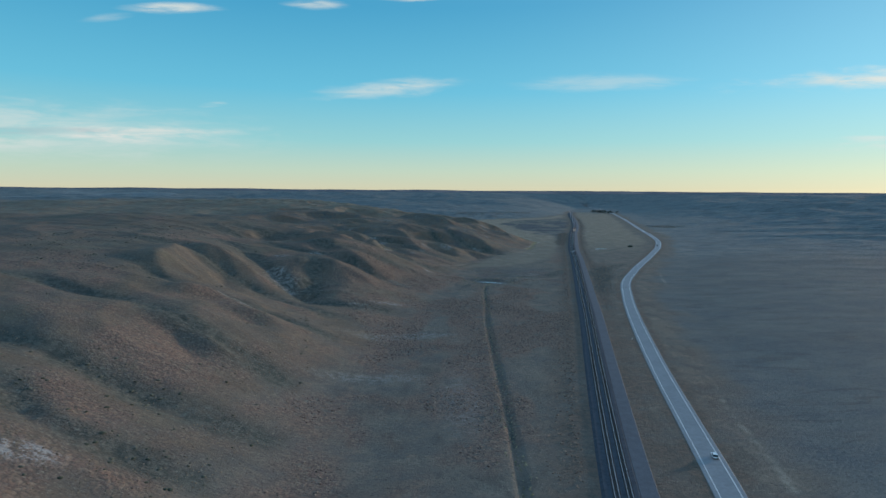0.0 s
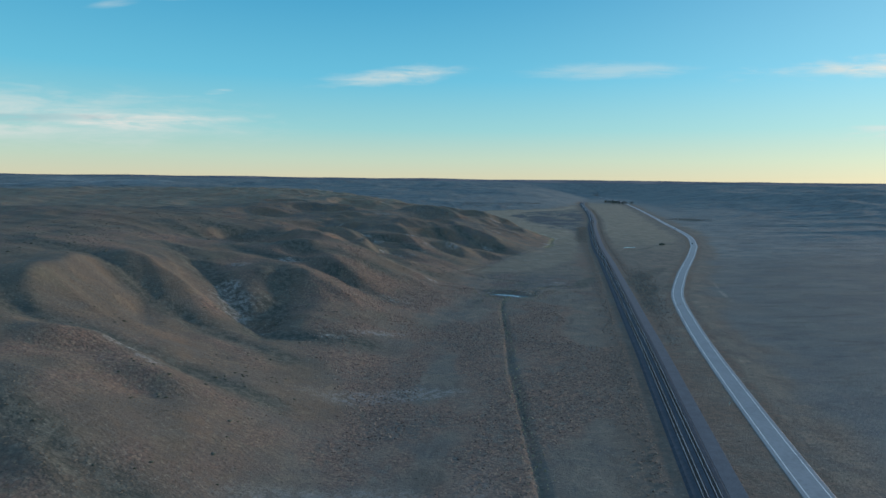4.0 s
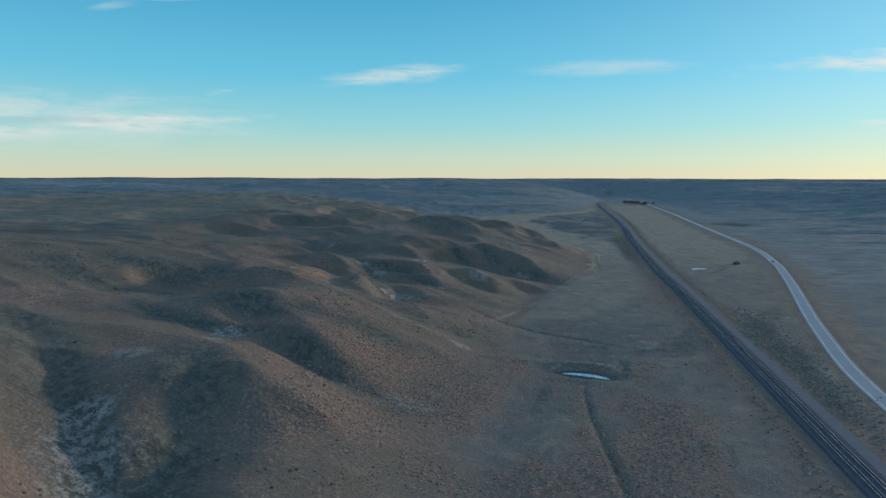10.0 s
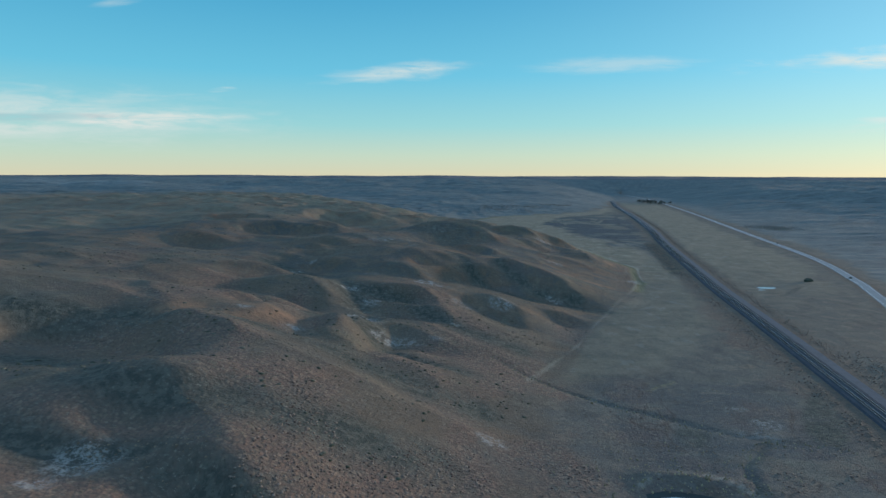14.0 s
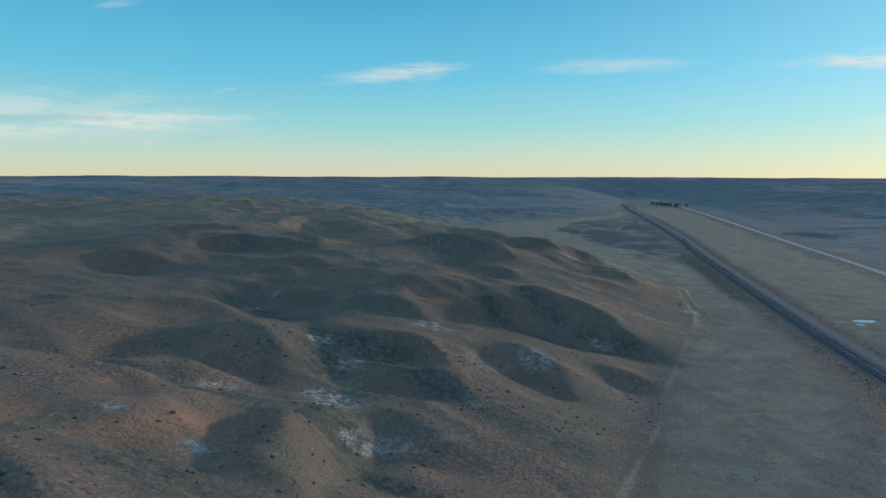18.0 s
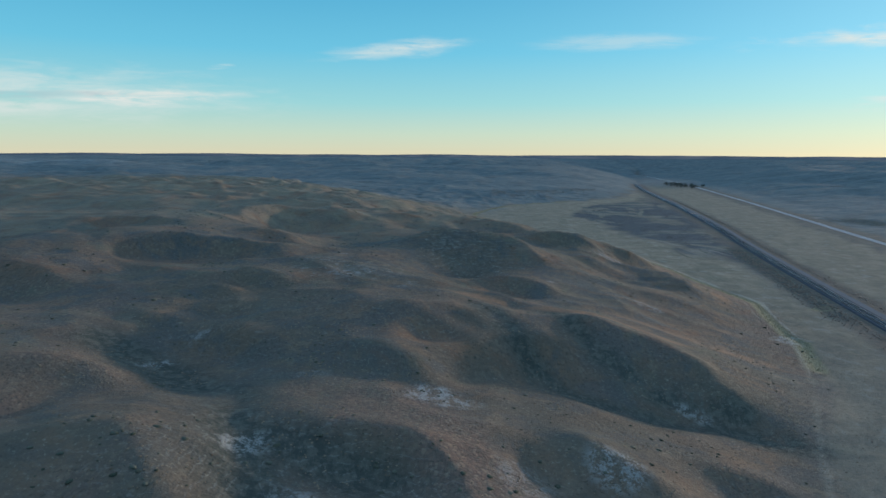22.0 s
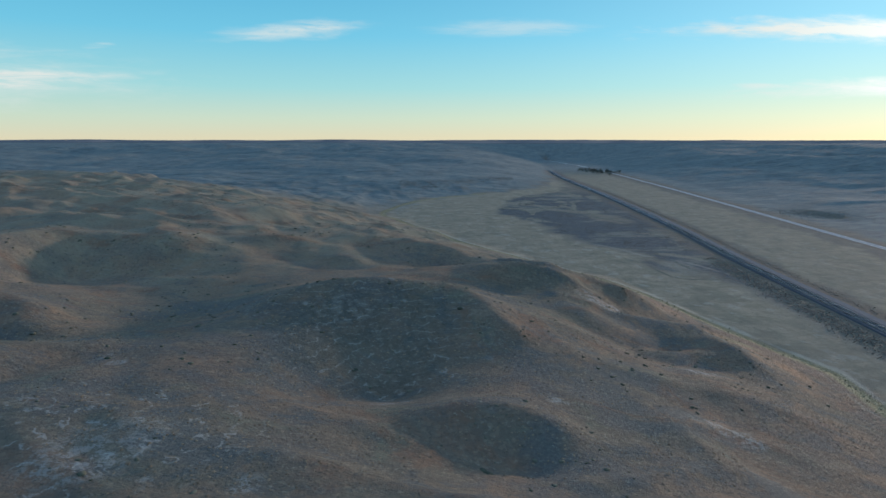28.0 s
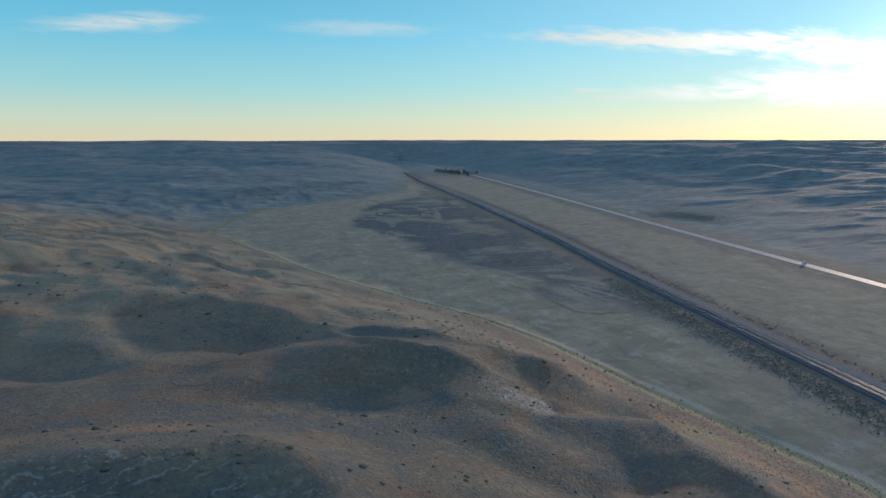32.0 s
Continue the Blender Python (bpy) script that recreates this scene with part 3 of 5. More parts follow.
    heath = n.noise(n.vmath("ADD", n.vmath("MULTIPLY", level, (0.6, 1.0, 0)), (900, 40, 0)), 0.034, 6, 0.68, 0.6)
    grass = n.mix(n.math("MULTIPLY", n.math("MULTIPLY", n.ramp(heath, 0.52, 0.64), sere), 0.52), grass, n.mix(n.ramp(small, 0.4, 0.6), rgb(0.205, 0.105, 0.066), rgb(0.150, 0.092, 0.066)))
    grass = n.mix(1.0, grass, rgb(0.885, 0.89, 0.885), "MULTIPLY")
    # grazed flats of the valley: smooth grey sward, and russet brush in low mounds
    flats = n.mix(n.ramp(mid, 0.36, 0.62), rgb(0.126, 0.117, 0.103), rgb(0.162, 0.144, 0.120))
    flats = n.mix(n.math("MULTIPLY", n.ramp(vein, 0.53, 0.66), 0.45), flats, rgb(0.112, 0.112, 0.098))
    flats = n.mix(n.math("MULTIPLY", slate, 0.6), flats, rgb(0.096, 0.102, 0.100))
    flats = n.mix(straw, flats, n.mix(n.ramp(blot, 0.42, 0.58), rgb(0.220, 0.204, 0.172), rgb(0.226, 0.168, 0.128)))
    turf2 = n.noise(n.vmath("ADD", n.vmath("MULTIPLY", level, (1.0, 0.55, 0)), (75, 20, 0)), 0.07, 7, 0.72, 0.7)
    flats = n.mix(n.math("MULTIPLY", n.ramp(turf2, 0.51, 0.62), 0.55), flats, rgb(0.078, 0.076, 0.068))
    flats = n.mix(n.math("MULTIPLY", n.ramp(turf2, 0.44, 0.34), 0.45), flats, rgb(0.240, 0.200, 0.160))
    frosty = n.ramp(n.math("ADD", n.math("MULTIPLY", mid, 0.5), n.math("MULTIPLY", fine, 0.32)), 0.55, 0.66)
    flats = n.mix(n.math("MULTIPLY", frosty, 0.3), flats, rgb(0.300, 0.300, 0.290))
    col = n.mix(attribute(n, "valley"), grass, flats)
    russet = n.mix(n.ramp(small, 0.38, 0.62), rgb(0.214, 0.136, 0.104), rgb(0.138, 0.100, 0.083))
    russet = n.mix(n.math("MULTIPLY", n.ramp(tint, 0.6, 0.95), 0.45), russet, rgb(0.300, 0.225, 0.165))
    col = n.mix(n.math("MULTIPLY", lumpy, n.ramp(n.math("ADD", small, n.math("MULTIPLY", mid, 0.6)), 0.62, 0.86)), col, russet)
    # shade between the mounds is put into the colour
    gap_shade = n.math("MULTIPLY", n.ramp(mound, 0.42, 0.72), n.math("ADD", 0.08, n.math("MULTIPLY", lumpy, 0.4)))
    col = n.mix(gap_shade, col, rgb(0.080, 0.072, 0.064))
    hay = n.mix(n.ramp(mid, 0.3, 0.7), rgb(0.196, 0.178, 0.142), rgb(0.258, 0.234, 0.184))
    hay = n.mix(n.math("MULTIPLY", n.ramp(n.noise(n.vmath("MULTIPLY", level, (1.0, 0.12, 0)), 0.25, 3), 0.5, 0.7), 0.3), hay, rgb(0.138, 0.126, 0.100))
    hay = n.mix(n.math("MULTIPLY", n.ramp(vein, 0.52, 0.66), 0.5), hay, rgb(0.124, 0.124, 0.094))
    hay = n.mix(n.math("MULTIPLY", n.ramp(vein, 0.42, 0.32), 0.4), hay, rgb(0.300, 0.276, 0.224))
    hay = n.mix(n.math("MULTIPLY", slate, 0.55), hay, rgb(0.130, 0.130, 0.108))
    hay = n.mix(n.math("MULTIPLY", n.ramp(small, 0.50, 0.66), 0.35), hay, rgb(0.118, 0.112, 0.090))
    hay = n.mix(1.0, hay, rgb(1.10, 1.01, 0.94), "MULTIPLY")
    turf = n.noise(n.vmath("ADD", n.vmath("MULTIPLY", level, (1.0, 0.5, 0)), (15, 260, 0)), 0.055, 7, 0.72, 0.7)
    hay = n.mix(n.math("MULTIPLY", n.ramp(turf, 0.50, 0.62), 0.5), hay, rgb(0.108, 0.112, 0.088))
    hay = n.mix(n.math("MULTIPLY", n.ramp(turf, 0.45, 0.35), 0.4), hay, rgb(0.300, 0.258, 0.200))
    fleck = n.noise(n.vmath("ADD", n.vmath("MULTIPLY", level, (1.0, 0.6, 0)), (610, 330, 0)), 0.075, 5, 0.66, 0.3)
    hay = n.mix(n.math("MULTIPLY", n.ramp(fleck, 0.55, 0.66), 0.4), hay, rgb(0.345, 0.335, 0.300))
    hay = n.mix(n.math("MULTIPLY", n.ramp(fleck, 0.40, 0.33), 0.5), hay, rgb(0.112, 0.108, 0.088))
    col = n.mix(n.math("MULTIPLY", attribute(n, "field"), 0.9), col, hay)
    marsh = n.mix(n.ramp(small, 0.4, 0.62), rgb(0.046, 0.062, 0.078), rgb(0.080, 0.096, 0.108))
    marsh = n.mix(n.math("MULTIPLY", n.ramp(streak, 0.52, 0.64), 0.7), marsh, rgb(0.164, 0.166, 0.146))
    bend = n.noise(n.vmath("MULTIPLY", level, (1.0, 0.6, 0)), 0.016, 3, 0.5, 0.8)
    thread = n.ramp(n.math("ABSOLUTE", n.math("SUBTRACT", bend, 0.5)), 0.010, 0.003)
    marsh = n.mix(n.math("MULTIPLY", straw, 0.8), marsh, rgb(0.180, 0.168, 0.136))
    sward = n.noise(n.vmath("ADD", n.vmath("MULTIPLY", level, (0.8, 0.45, 0)), (40, 700, 0)), 0.013, 5, 0.6, 0.9)
    marsh = n.mix(n.math("MULTIPLY", n.ramp(sward, 0.54, 0.59), 0.75), marsh, n.mix(n.ramp(small, 0.4, 0.62), rgb(0.176, 0.166, 0.130), rgb(0.226, 0.208, 0.164)))
    marsh = n.mix(n.math("MULTIPLY", n.ramp(n.noise(n.vmath("MULTIPLY", level, (0.35, 1.0, 0)), 0.11, 5, 0.7, 0.5), 0.54, 0.64), 0.6), marsh, rgb(0.050, 0.054, 0.054))
    marsh = n.mix(n.math("MULTIPLY", thread, 0.8), marsh, rgb(0.038, 0.040, 0.038))
    creek = n.ramp(n.math("ABSOLUTE", n.math("SUBTRACT", n.noise(n.vmath("ADD", level, (520, 130, 0)), 0.009, 4, 0.55, 1.1), 0.5)), 0.007, 0.002)
    marsh = n.mix(n.math("MULTIPLY", creek, 0.8), marsh, rgb(0.034, 0.038, 0.038))
    col = n.mix(n.math("MULTIPLY", attribute(n, "marsh"), n.ramp(n.math("ADD", mid, n.math("MULTIPLY", small, 0.4)), 0.34, 0.60)), col, marsh)
    # grey sage and short grass on the farther slopes, in long bands; distance haze is put into its blue tint
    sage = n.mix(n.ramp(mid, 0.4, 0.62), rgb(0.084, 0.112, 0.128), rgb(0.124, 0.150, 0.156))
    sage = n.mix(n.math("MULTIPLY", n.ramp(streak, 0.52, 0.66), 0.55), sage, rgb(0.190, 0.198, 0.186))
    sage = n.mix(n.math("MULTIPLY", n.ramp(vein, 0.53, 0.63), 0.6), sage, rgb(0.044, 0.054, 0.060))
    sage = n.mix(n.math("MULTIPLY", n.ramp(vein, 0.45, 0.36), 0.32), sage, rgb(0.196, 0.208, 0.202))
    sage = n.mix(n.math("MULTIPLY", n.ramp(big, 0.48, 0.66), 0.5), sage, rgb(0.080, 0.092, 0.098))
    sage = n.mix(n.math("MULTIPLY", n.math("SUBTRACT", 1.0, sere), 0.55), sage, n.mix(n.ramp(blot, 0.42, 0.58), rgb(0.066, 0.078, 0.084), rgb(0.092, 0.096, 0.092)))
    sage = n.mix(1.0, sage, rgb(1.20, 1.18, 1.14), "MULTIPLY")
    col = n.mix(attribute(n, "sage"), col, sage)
    verge = n.mix(n.ramp(small, 0.4, 0.6), rgb(0.146, 0.108, 0.086), rgb(0.098, 0.088, 0.074))
    col = n.mix(n.math("MULTIPLY", attribute(n, "verge"), n.ramp(mid, 0.3, 0.55)), col, verge)
    # brush in the washes, its dark colour also deepening the shade on two hill faces
    brush = n.mix(n.ramp(small, 0.42, 0.6), rgb(0.046, 0.058, 0.054), rgb(0.102, 0.106, 0.090))
    col = n.mix(n.math("MULTIPLY", attribute(n, "brush"), n.ramp(n.math("ADD", mid, n.math("MULTIPLY", small, 0.5)), 0.52, 0.76)), col, brush)
    col = n.mix(n.math("MULTIPLY", attribute(n, "reeds"), n.ramp(small, 0.3, 0.5)), col, n.mix(n.ramp(fine, 0.4, 0.6), rgb(0.130, 0.120, 0.070), rgb(0.270, 0.236, 0.148)))
    col = n.mix(n.math("MULTIPLY", attribute(n, "track"), n.ramp(fine, 0.25, 0.6)), col, rgb(0.320, 0.296, 0.246))
    col = n.mix(n.math("MULTIPLY", attribute(n, "rust"), n.ramp(n.math("ADD", mid, n.math("MULTIPLY", small, 0.5)), 0.60, 0.80)), col, n.mix(n.ramp(small, 0.4, 0.62), rgb(0.262, 0.158, 0.104), rgb(0.196, 0.128, 0.088)))
    # pale alkali crust, and the thin pale treads that follow the slope, strongest where it turns from the sun
    crust = n.ramp(n.math("ADD", n.math("MULTIPLY", small, 0.6), n.math("MULTIPLY", fine, 0.4)), 0.46, 0.56, 0.04)
    col = n.mix(n.math("MULTIPLY", n.math("MULTIPLY", attribute(n, "salt"), crust), 0.7), col, rgb(0.36, 0.37, 0.365))
    rise = n.add("ShaderNodeSeparateXYZ", {0: p}).outputs[2]
    bent = n.math("ADD", n.math("MULTIPLY", n.noise(level, 0.05, 3), 3.6), n.math("MULTIPLY", n.noise(level, 0.35, 3), 1.1))
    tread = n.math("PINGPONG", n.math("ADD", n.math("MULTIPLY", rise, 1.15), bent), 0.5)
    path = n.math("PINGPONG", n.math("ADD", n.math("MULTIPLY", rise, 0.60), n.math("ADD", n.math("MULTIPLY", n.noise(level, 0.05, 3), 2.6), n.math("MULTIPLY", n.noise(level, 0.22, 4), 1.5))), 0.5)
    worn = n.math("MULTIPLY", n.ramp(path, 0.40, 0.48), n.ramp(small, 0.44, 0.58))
    col = n.mix(n.math("MULTIPLY", n.math("MULTIPLY", attribute(n, "frost_trail"), worn), 0.55), col, rgb(0.34, 0.35, 0.34))
    # risers between treads darkened in the colour, only on steep sunward slopes
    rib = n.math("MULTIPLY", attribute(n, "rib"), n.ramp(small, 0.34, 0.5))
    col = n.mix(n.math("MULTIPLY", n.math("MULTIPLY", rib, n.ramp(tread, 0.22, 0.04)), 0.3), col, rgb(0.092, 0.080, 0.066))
    speck = n.noise(n.vmath("MULTIPLY", level, (0.8, 1.0, 0)), 0.75, 4, 0.75)
    calm = n.math("SUBTRACT", 1.0, n.math("MULTIPLY", attribute(n, "field"), 0.25))
    col = n.mix(n.math("MULTIPLY", n.math("MULTIPLY", n.ramp(speck, 0.56, 0.64), calm), n.math("MULTIPLY", n.ramp(mid, 0.34, 0.60), 0.75)), col, rgb(0.046, 0.048, 0.042))
    col = n.mix(n.math("MULTIPLY", n.math("MULTIPLY", n.ramp(speck, 0.44, 0.34), calm), n.math("MULTIPLY", n.ramp(mid, 0.64, 0.38), 0.5)), col, rgb(0.290, 0.268, 0.222))
    n.put(b.inputs["Base Color"], col)
    lift = n.math("MULTIPLY", n.math("SUBTRACT", 0.8, mound), n.math("ADD", 0.08, n.math("MULTIPLY", lumpy, 0.28)))
    rough = n.math("ADD", n.math("MULTIPLY", small, 0.46), lift)
    rough = n.math("ADD", rough, n.math("MULTIPLY", n.math("MULTIPLY", rib, tread), 0.22))
    near_flat = n.math("SUBTRACT", 1.0, n.math("MULTIPLY", attribute(n, "field"), 0.85))
    bump = n.add("ShaderNodeBump", {"Strength": n.math("MULTIPLY", near_flat, 0.7), "Distance": 1.0, "Height": n.math("ADD", rough, n.math("MULTIPLY", fine, 0.46))})
    n.put(b.inputs["Normal"], bump.outputs[0])
    return m


PRAIRIE = ground_material()
ASPHALT = plain("asphalt", (0.195, 0.213, 0.232), 0.65, grain=0.6, vary=0.14, spec=0.3)
BALLAST = plain("ballast", (0.052, 0.064, 0.080), 0.95, spec=0.1, grain=4.0, vary=0.35, bump=0.05)
GRAVEL = plain("gravel", (0.086, 0.100, 0.120), 0.95, grain=2.0, vary=0.2, bump=0.03)
STEEL = plain("rail_steel", (0.50, 0.50, 0.52), 0.55, 1.0, grain=3.0, vary=0.1)
WOOD = plain("tie_wood", (0.07, 0.055, 0.045), 0.9, grain=5.0, vary=0.3)
PAINT = plain("road_paint", (0.75, 0.75, 0.73), 0.7, grain=1.5, vary=0.1)
YELLOW = plain("yellow_paint", (0.55, 0.38, 0.08), 0.7, grain=1.5, vary=0.1)


# ---- ground ----
def spaced(lo, hi, near_lo, near_hi, fine, growth):
    mid = list(np.arange(near_lo, near_hi + fine / 2, fine))
    up, v, s = [], mid[-1], fine
    while v < hi:
        s *= growth
        v += s
        up.append(v)
    down, v, s = [], mid[0], fine
    while v > lo:
        s *= growth
        v -= s
        down.append(v)
    return np.array(down[::-1] + mid + up)


def sheet(name, xs, ys, z, mat):
    nx, ny = len(xs), len(ys)
    X, Y = np.meshgrid(xs, ys)
    co = np.stack([X, Y, z], -1).reshape(-1, 3).astype(np.float32)
    i = np.arange(nx * ny).reshape(ny, nx)
    quads = np.stack([i[:-1, :-1], i[:-1, 1:], i[1:, 1:], i[1:, :-1]], -1).reshape(-1, 4)
    me = bpy.data.meshes.new(name)
    me.vertices.add(len(co))
    me.vertices.foreach_set("co", co.ravel())
    me.loops.add(quads.size)
    me.loops.foreach_set("vertex_index", quads.ravel().astype(np.int32))
    me.polygons.add(len(quads))
    me.polygons.foreach_set("loop_start", (np.arange(len(quads)) * 4).astype(np.int32))
    me.update(calc_edges=True)
    me.polygons.foreach_set("use_smooth", np.ones(len(quads), bool))
    me.materials.append(mat)
    return new(name, me)


def spread(ob, name, values):
    ob.data.attributes.new(name, "FLOAT", "POINT").data.foreach_set("value", values.ravel().astype(np.float32))


xs = spaced(-5200, 5600, -300, 330, 2.3, 1.022)
xs = np.unique(np.round(np.concatenate([xs, np.arange(18, 57, 1.0), np.arange(146, 190, 1.2)]), 2))
ys = spaced(-1500, 5600, 130, 1800, 2.7, 1.022)
X, Y = np.meshgrid(xs, ys)


def ground_height(x, y):
    h = land(x, y)
    bench(h, x, y, RAIL, 12, 10, 0.1)
    bench(h, x, y, ROAD, 10, 16, 0.25)
    return h


Z = ground_height(X, Y)
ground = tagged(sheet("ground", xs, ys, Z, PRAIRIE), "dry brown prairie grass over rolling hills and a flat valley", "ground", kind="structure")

foot = np.interp(Y, [p[1] for p in FOOT], [p[0] for p in FOOT])
far_foot = np.interp(Y, [p[1] for p in FAR_FOOT], [p[0] for p in FAR_FOOT])
ragged = 8 * rolling(X, Y, 40, 81, 3)


def beside(way, half, soft):
    """How close the ground lies to a way, from 1 on it to 0 off it."""
    out = np.zeros_like(X)
    px, py = [p[0] for p in way], [p[1] for p in way]
    k = (X > min(px) - 60) & (X < max(px) + 60) & (Y > min(py) - 60) & (Y < max(py) + 60)
    d, _, _ = along(X[k], Y[k], way)
    out[k] = 1 - step(half, half + soft, d + 0.25 * np.abs(ragged[k]))
    return out


def spot(field_of, x, y, long, wide, turn, amount):
    dx, dy = X - x, Y - y
    c, s = math.cos(radians(turn)), math.sin(radians(turn))
    d = np.hypot((dx * c + dy * s) / long, (dy * c - dx * s) / wide) + 0.035 * ragged
    np.maximum(field_of, amount * (1 - step(0.55, 1.15, d)), out=field_of)


valley = step(-30, 34, X - foot + 4 * ragged) * step(-40, 40, far_foot - X + 2 * ragged)
rail_x = np.interp(Y, [p[1] for p in RAIL], [p[0] for p in RAIL])
spread(ground, "valley", valley * (1 - step(2850, 3300, Y)))
# the mown hay field between the hills and the railway, and the one between railway and highway
field = step(-4, 6, X - foot + ragged / 3) * step(800, 830, Y - 0.35 * X) * (1 - step(2500, 2750, Y)) * step(16, 26, rail_x - X + ragged)
wet_side = np.interp(Y, [800, 930, 1160, 1330, 1430, 1480, 1640, 1740, 1870, 2030, 2180, 2330, 2600, 2760], [60, 146, 215, 240, 250, 225, 196, 178, 172, 190, 290, 420, 520, 570]) - 26 * rolling(X, Y, 110, 82, 3) * step(1450, 1550, Y)
field = field * (1 - step(-10, 14, X - wet_side + ragged))
road_x = np.interp(Y, [p[1] for p in ROAD], [p[0] for p in ROAD])
field = np.maximum(field, 0.8 * step(22, 34, X - rail_x + ragged) * step(24, 40, road_x - X + ragged) * step(1020, 1180, Y) * (1 - step(3000, 3200, Y)))
field = field * (1 - 0.4 * (1 - step(1120, 1380, Y)))
spot(field, 335, 1960, 80, 34, 70, 0.7)
# pale dry sward inside the loops of the marsh creek
dry = np.zeros_like(X)
spot(dry, 238, 1520, 85, 17, 98, 0.9)
spot(dry, 312, 1850, 95, 26, 92, 0.8)
spot(dry, 330, 1700, 40, 14, 100, 0.6)
np.maximum(field, 0.85 * dry, out=field)
spread(ground, "field", field)
# low russet brush, broken by smooth bare flats
bare = np.zeros_like(X)
for x_, y_, long_, wide_, turn_, amount_ in [(104, 600, 85, 17, 80, 1.0), (-4, 462, 50, 12, 80, 0.9), (105, 675, 34, 24, 60, 1.0), (5, 765, 34, 22, 40, 0.8), (-62, 430, 40, 16, 100, 0.7), (-40, 560, 34, 20, 20, 0.7), (60, 330, 90, 14, 84, 0.7), (175, 560, 120, 16, 78, 1.0)]:
    spot(bare, x_, y_, long_, wide_, turn_, amount_)
lean_in = 0.75 * step(-190, -70, X) * (1 - step(100, 140, X)) * (1 - step(690, 780, Y))


def russet_at(x, y):
    return rolling(x, y * 0.6, 42, 85, 4, 0.62)


clump = step(-0.35, 0.75, russet_at(X, Y) + lean_in - 0.05 - 1.1 * bare) * (1 - field) * (1 - 0.75 * step(850, 1100, Y)) * (1 - 0.7 * step(0, 30, X - rail_x))
soil_edge = step(-34, -16, X - foot + ragged) * (1 - step(-7, -1, X - foot + ragged)) * step(1060, 1160, Y) * (1 - step(1480, 1600, Y))
np.maximum(clump, 0.8 * soil_edge, out=clump)
WET = step(-10, 20, X - wet_side + ragged) * step(1250, 1420, Y)
clump *= 1 - WET
spread(ground, "clump", clump)
spread(ground, "sere", step(850, 1150, Y + ragged))
spread(ground, "straw", np.maximum(step(1330, 1450, Y + 0.3 * X + 2 * ragged), 0.75 * step(1290, 1420, Y - 0.5 * X + 3 * ragged)) * (1 - valley))
marsh = valley * step(10, 20, rail_x - X) * np.maximum(0.4 * step(650, 720, Y) * (1 - step(790, 860, Y)) * step(10, 60, X), step(-10, 20, X - wet_side + ragged) * step(1250, 1420, Y) * (1 - step(2150, 2400, Y)))
marsh *= 1 - 0.85 * dry
spread(ground, "marsh", marsh)
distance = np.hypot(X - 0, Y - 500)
# far slopes and those right of the road take the haze-tinted sage
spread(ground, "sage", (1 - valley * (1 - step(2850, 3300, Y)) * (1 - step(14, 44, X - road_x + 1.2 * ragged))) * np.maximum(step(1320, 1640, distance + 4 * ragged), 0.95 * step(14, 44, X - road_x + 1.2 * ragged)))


brush = np.zeros_like(X)
for kind, *form in FORMS:
    if kind == "gully" and form[1] > 1.5:
        np.maximum(brush, 0.9 * beside(form[0], form[2] * 0.35, form[2] * 1.1), out=brush)
near_belt = step(1170, 1230, Y) * (1 - step(1500, 1560, Y))
belt_x = rail_x - 19.5
np.maximum(brush, 0.95 * near_belt * (1 - step(6, 12, np.abs(X - belt_x + 2) + 0.55 * ragged)), out=brush)
# brush colour here also deepens the shade of the bowl and hollow faces
spot(brush, -38, 1200, 50, 30, 0, 0.55)
spot(brush, -116, 585, 34, 17, 70, 0.6)
for line_ in ([(185, 1639), (197, 1586), (210, 1543), (217, 1511), (215, 1473), (218, 1454), (232, 1447), (250, 1446), (267, 1450)],
              [(270, 1931), (286, 1881), (309, 1832), (323, 1772), (329, 1707)], [(213, 1765), (243, 1734), (259, 1679), (279, 1648)],
              [(247, 1596), (252, 1549), (248, 1490), (255, 1462)], [(450, 1849), (458, 1824), (499, 1840)]):
    np.maximum(brush, beside(curve(line_, 8), 1.0, 1.6), out=brush)
for x_, y_, long_, wide_, turn_, amount_ in [(200, 800, 50, 13, 65, 1.0), (188, 730, 44, 12, 75, 1.0), (168, 668, 34, 9, 75, 0.9), (240, 860, 44, 9, 60, 0.8), (215, 745, 40, 6, 70, 0.7), (142, 778, 36, 9, 65, 1.0), (72, 752, 12, 6, 60, 0.8), (27, 668, 20, 5, 75, 0.7), (648, 1830, 70, 24, 80, 0.9), (300, 1100, 44, 4, 50, 0.7)]:
    spot(brush, x_, y_, long_, wide_, turn_, amount_)
for way_ in [form[0] for kind, *form in FORMS if kind == "gully" and form[1] < 1.5][:3]:
    np.maximum(brush, beside(way_, 0.7, 0.9), out=brush)
np.maximum(brush, 0.95 * beside([(150, 1440), (136, 1493), (84, 1609), (28, 1798), (-4, 1900), (-2, 1950), (26, 2037), (66, 2120)], 3.4, 4.0), out=brush)
spread(ground, "brush", brush)
verge = np.maximum(beside(ROAD, 9, 5) * 0.9, beside(RAIL, 15, 20) * 0.9)
spread(ground, "verge", verge)
washes = [form[0] for kind, *form in FORMS if kind == "gully" and form[1] < 1.5]
reeds = np.zeros_like(X)
np.maximum(reeds, beside(washes[3], 3.4, 4.0), out=reeds)
np.maximum(reeds, 0.8 * beside([(70, 809), (79, 817), (89, 823)], 0.8, 1.6), out=reeds)
spot(reeds, 228, 1228, 15, 11, 20, 0.9)
spot(reeds, 156, 1286, 26, 7, 110, 0.8)
spread(ground, "reeds", reeds)
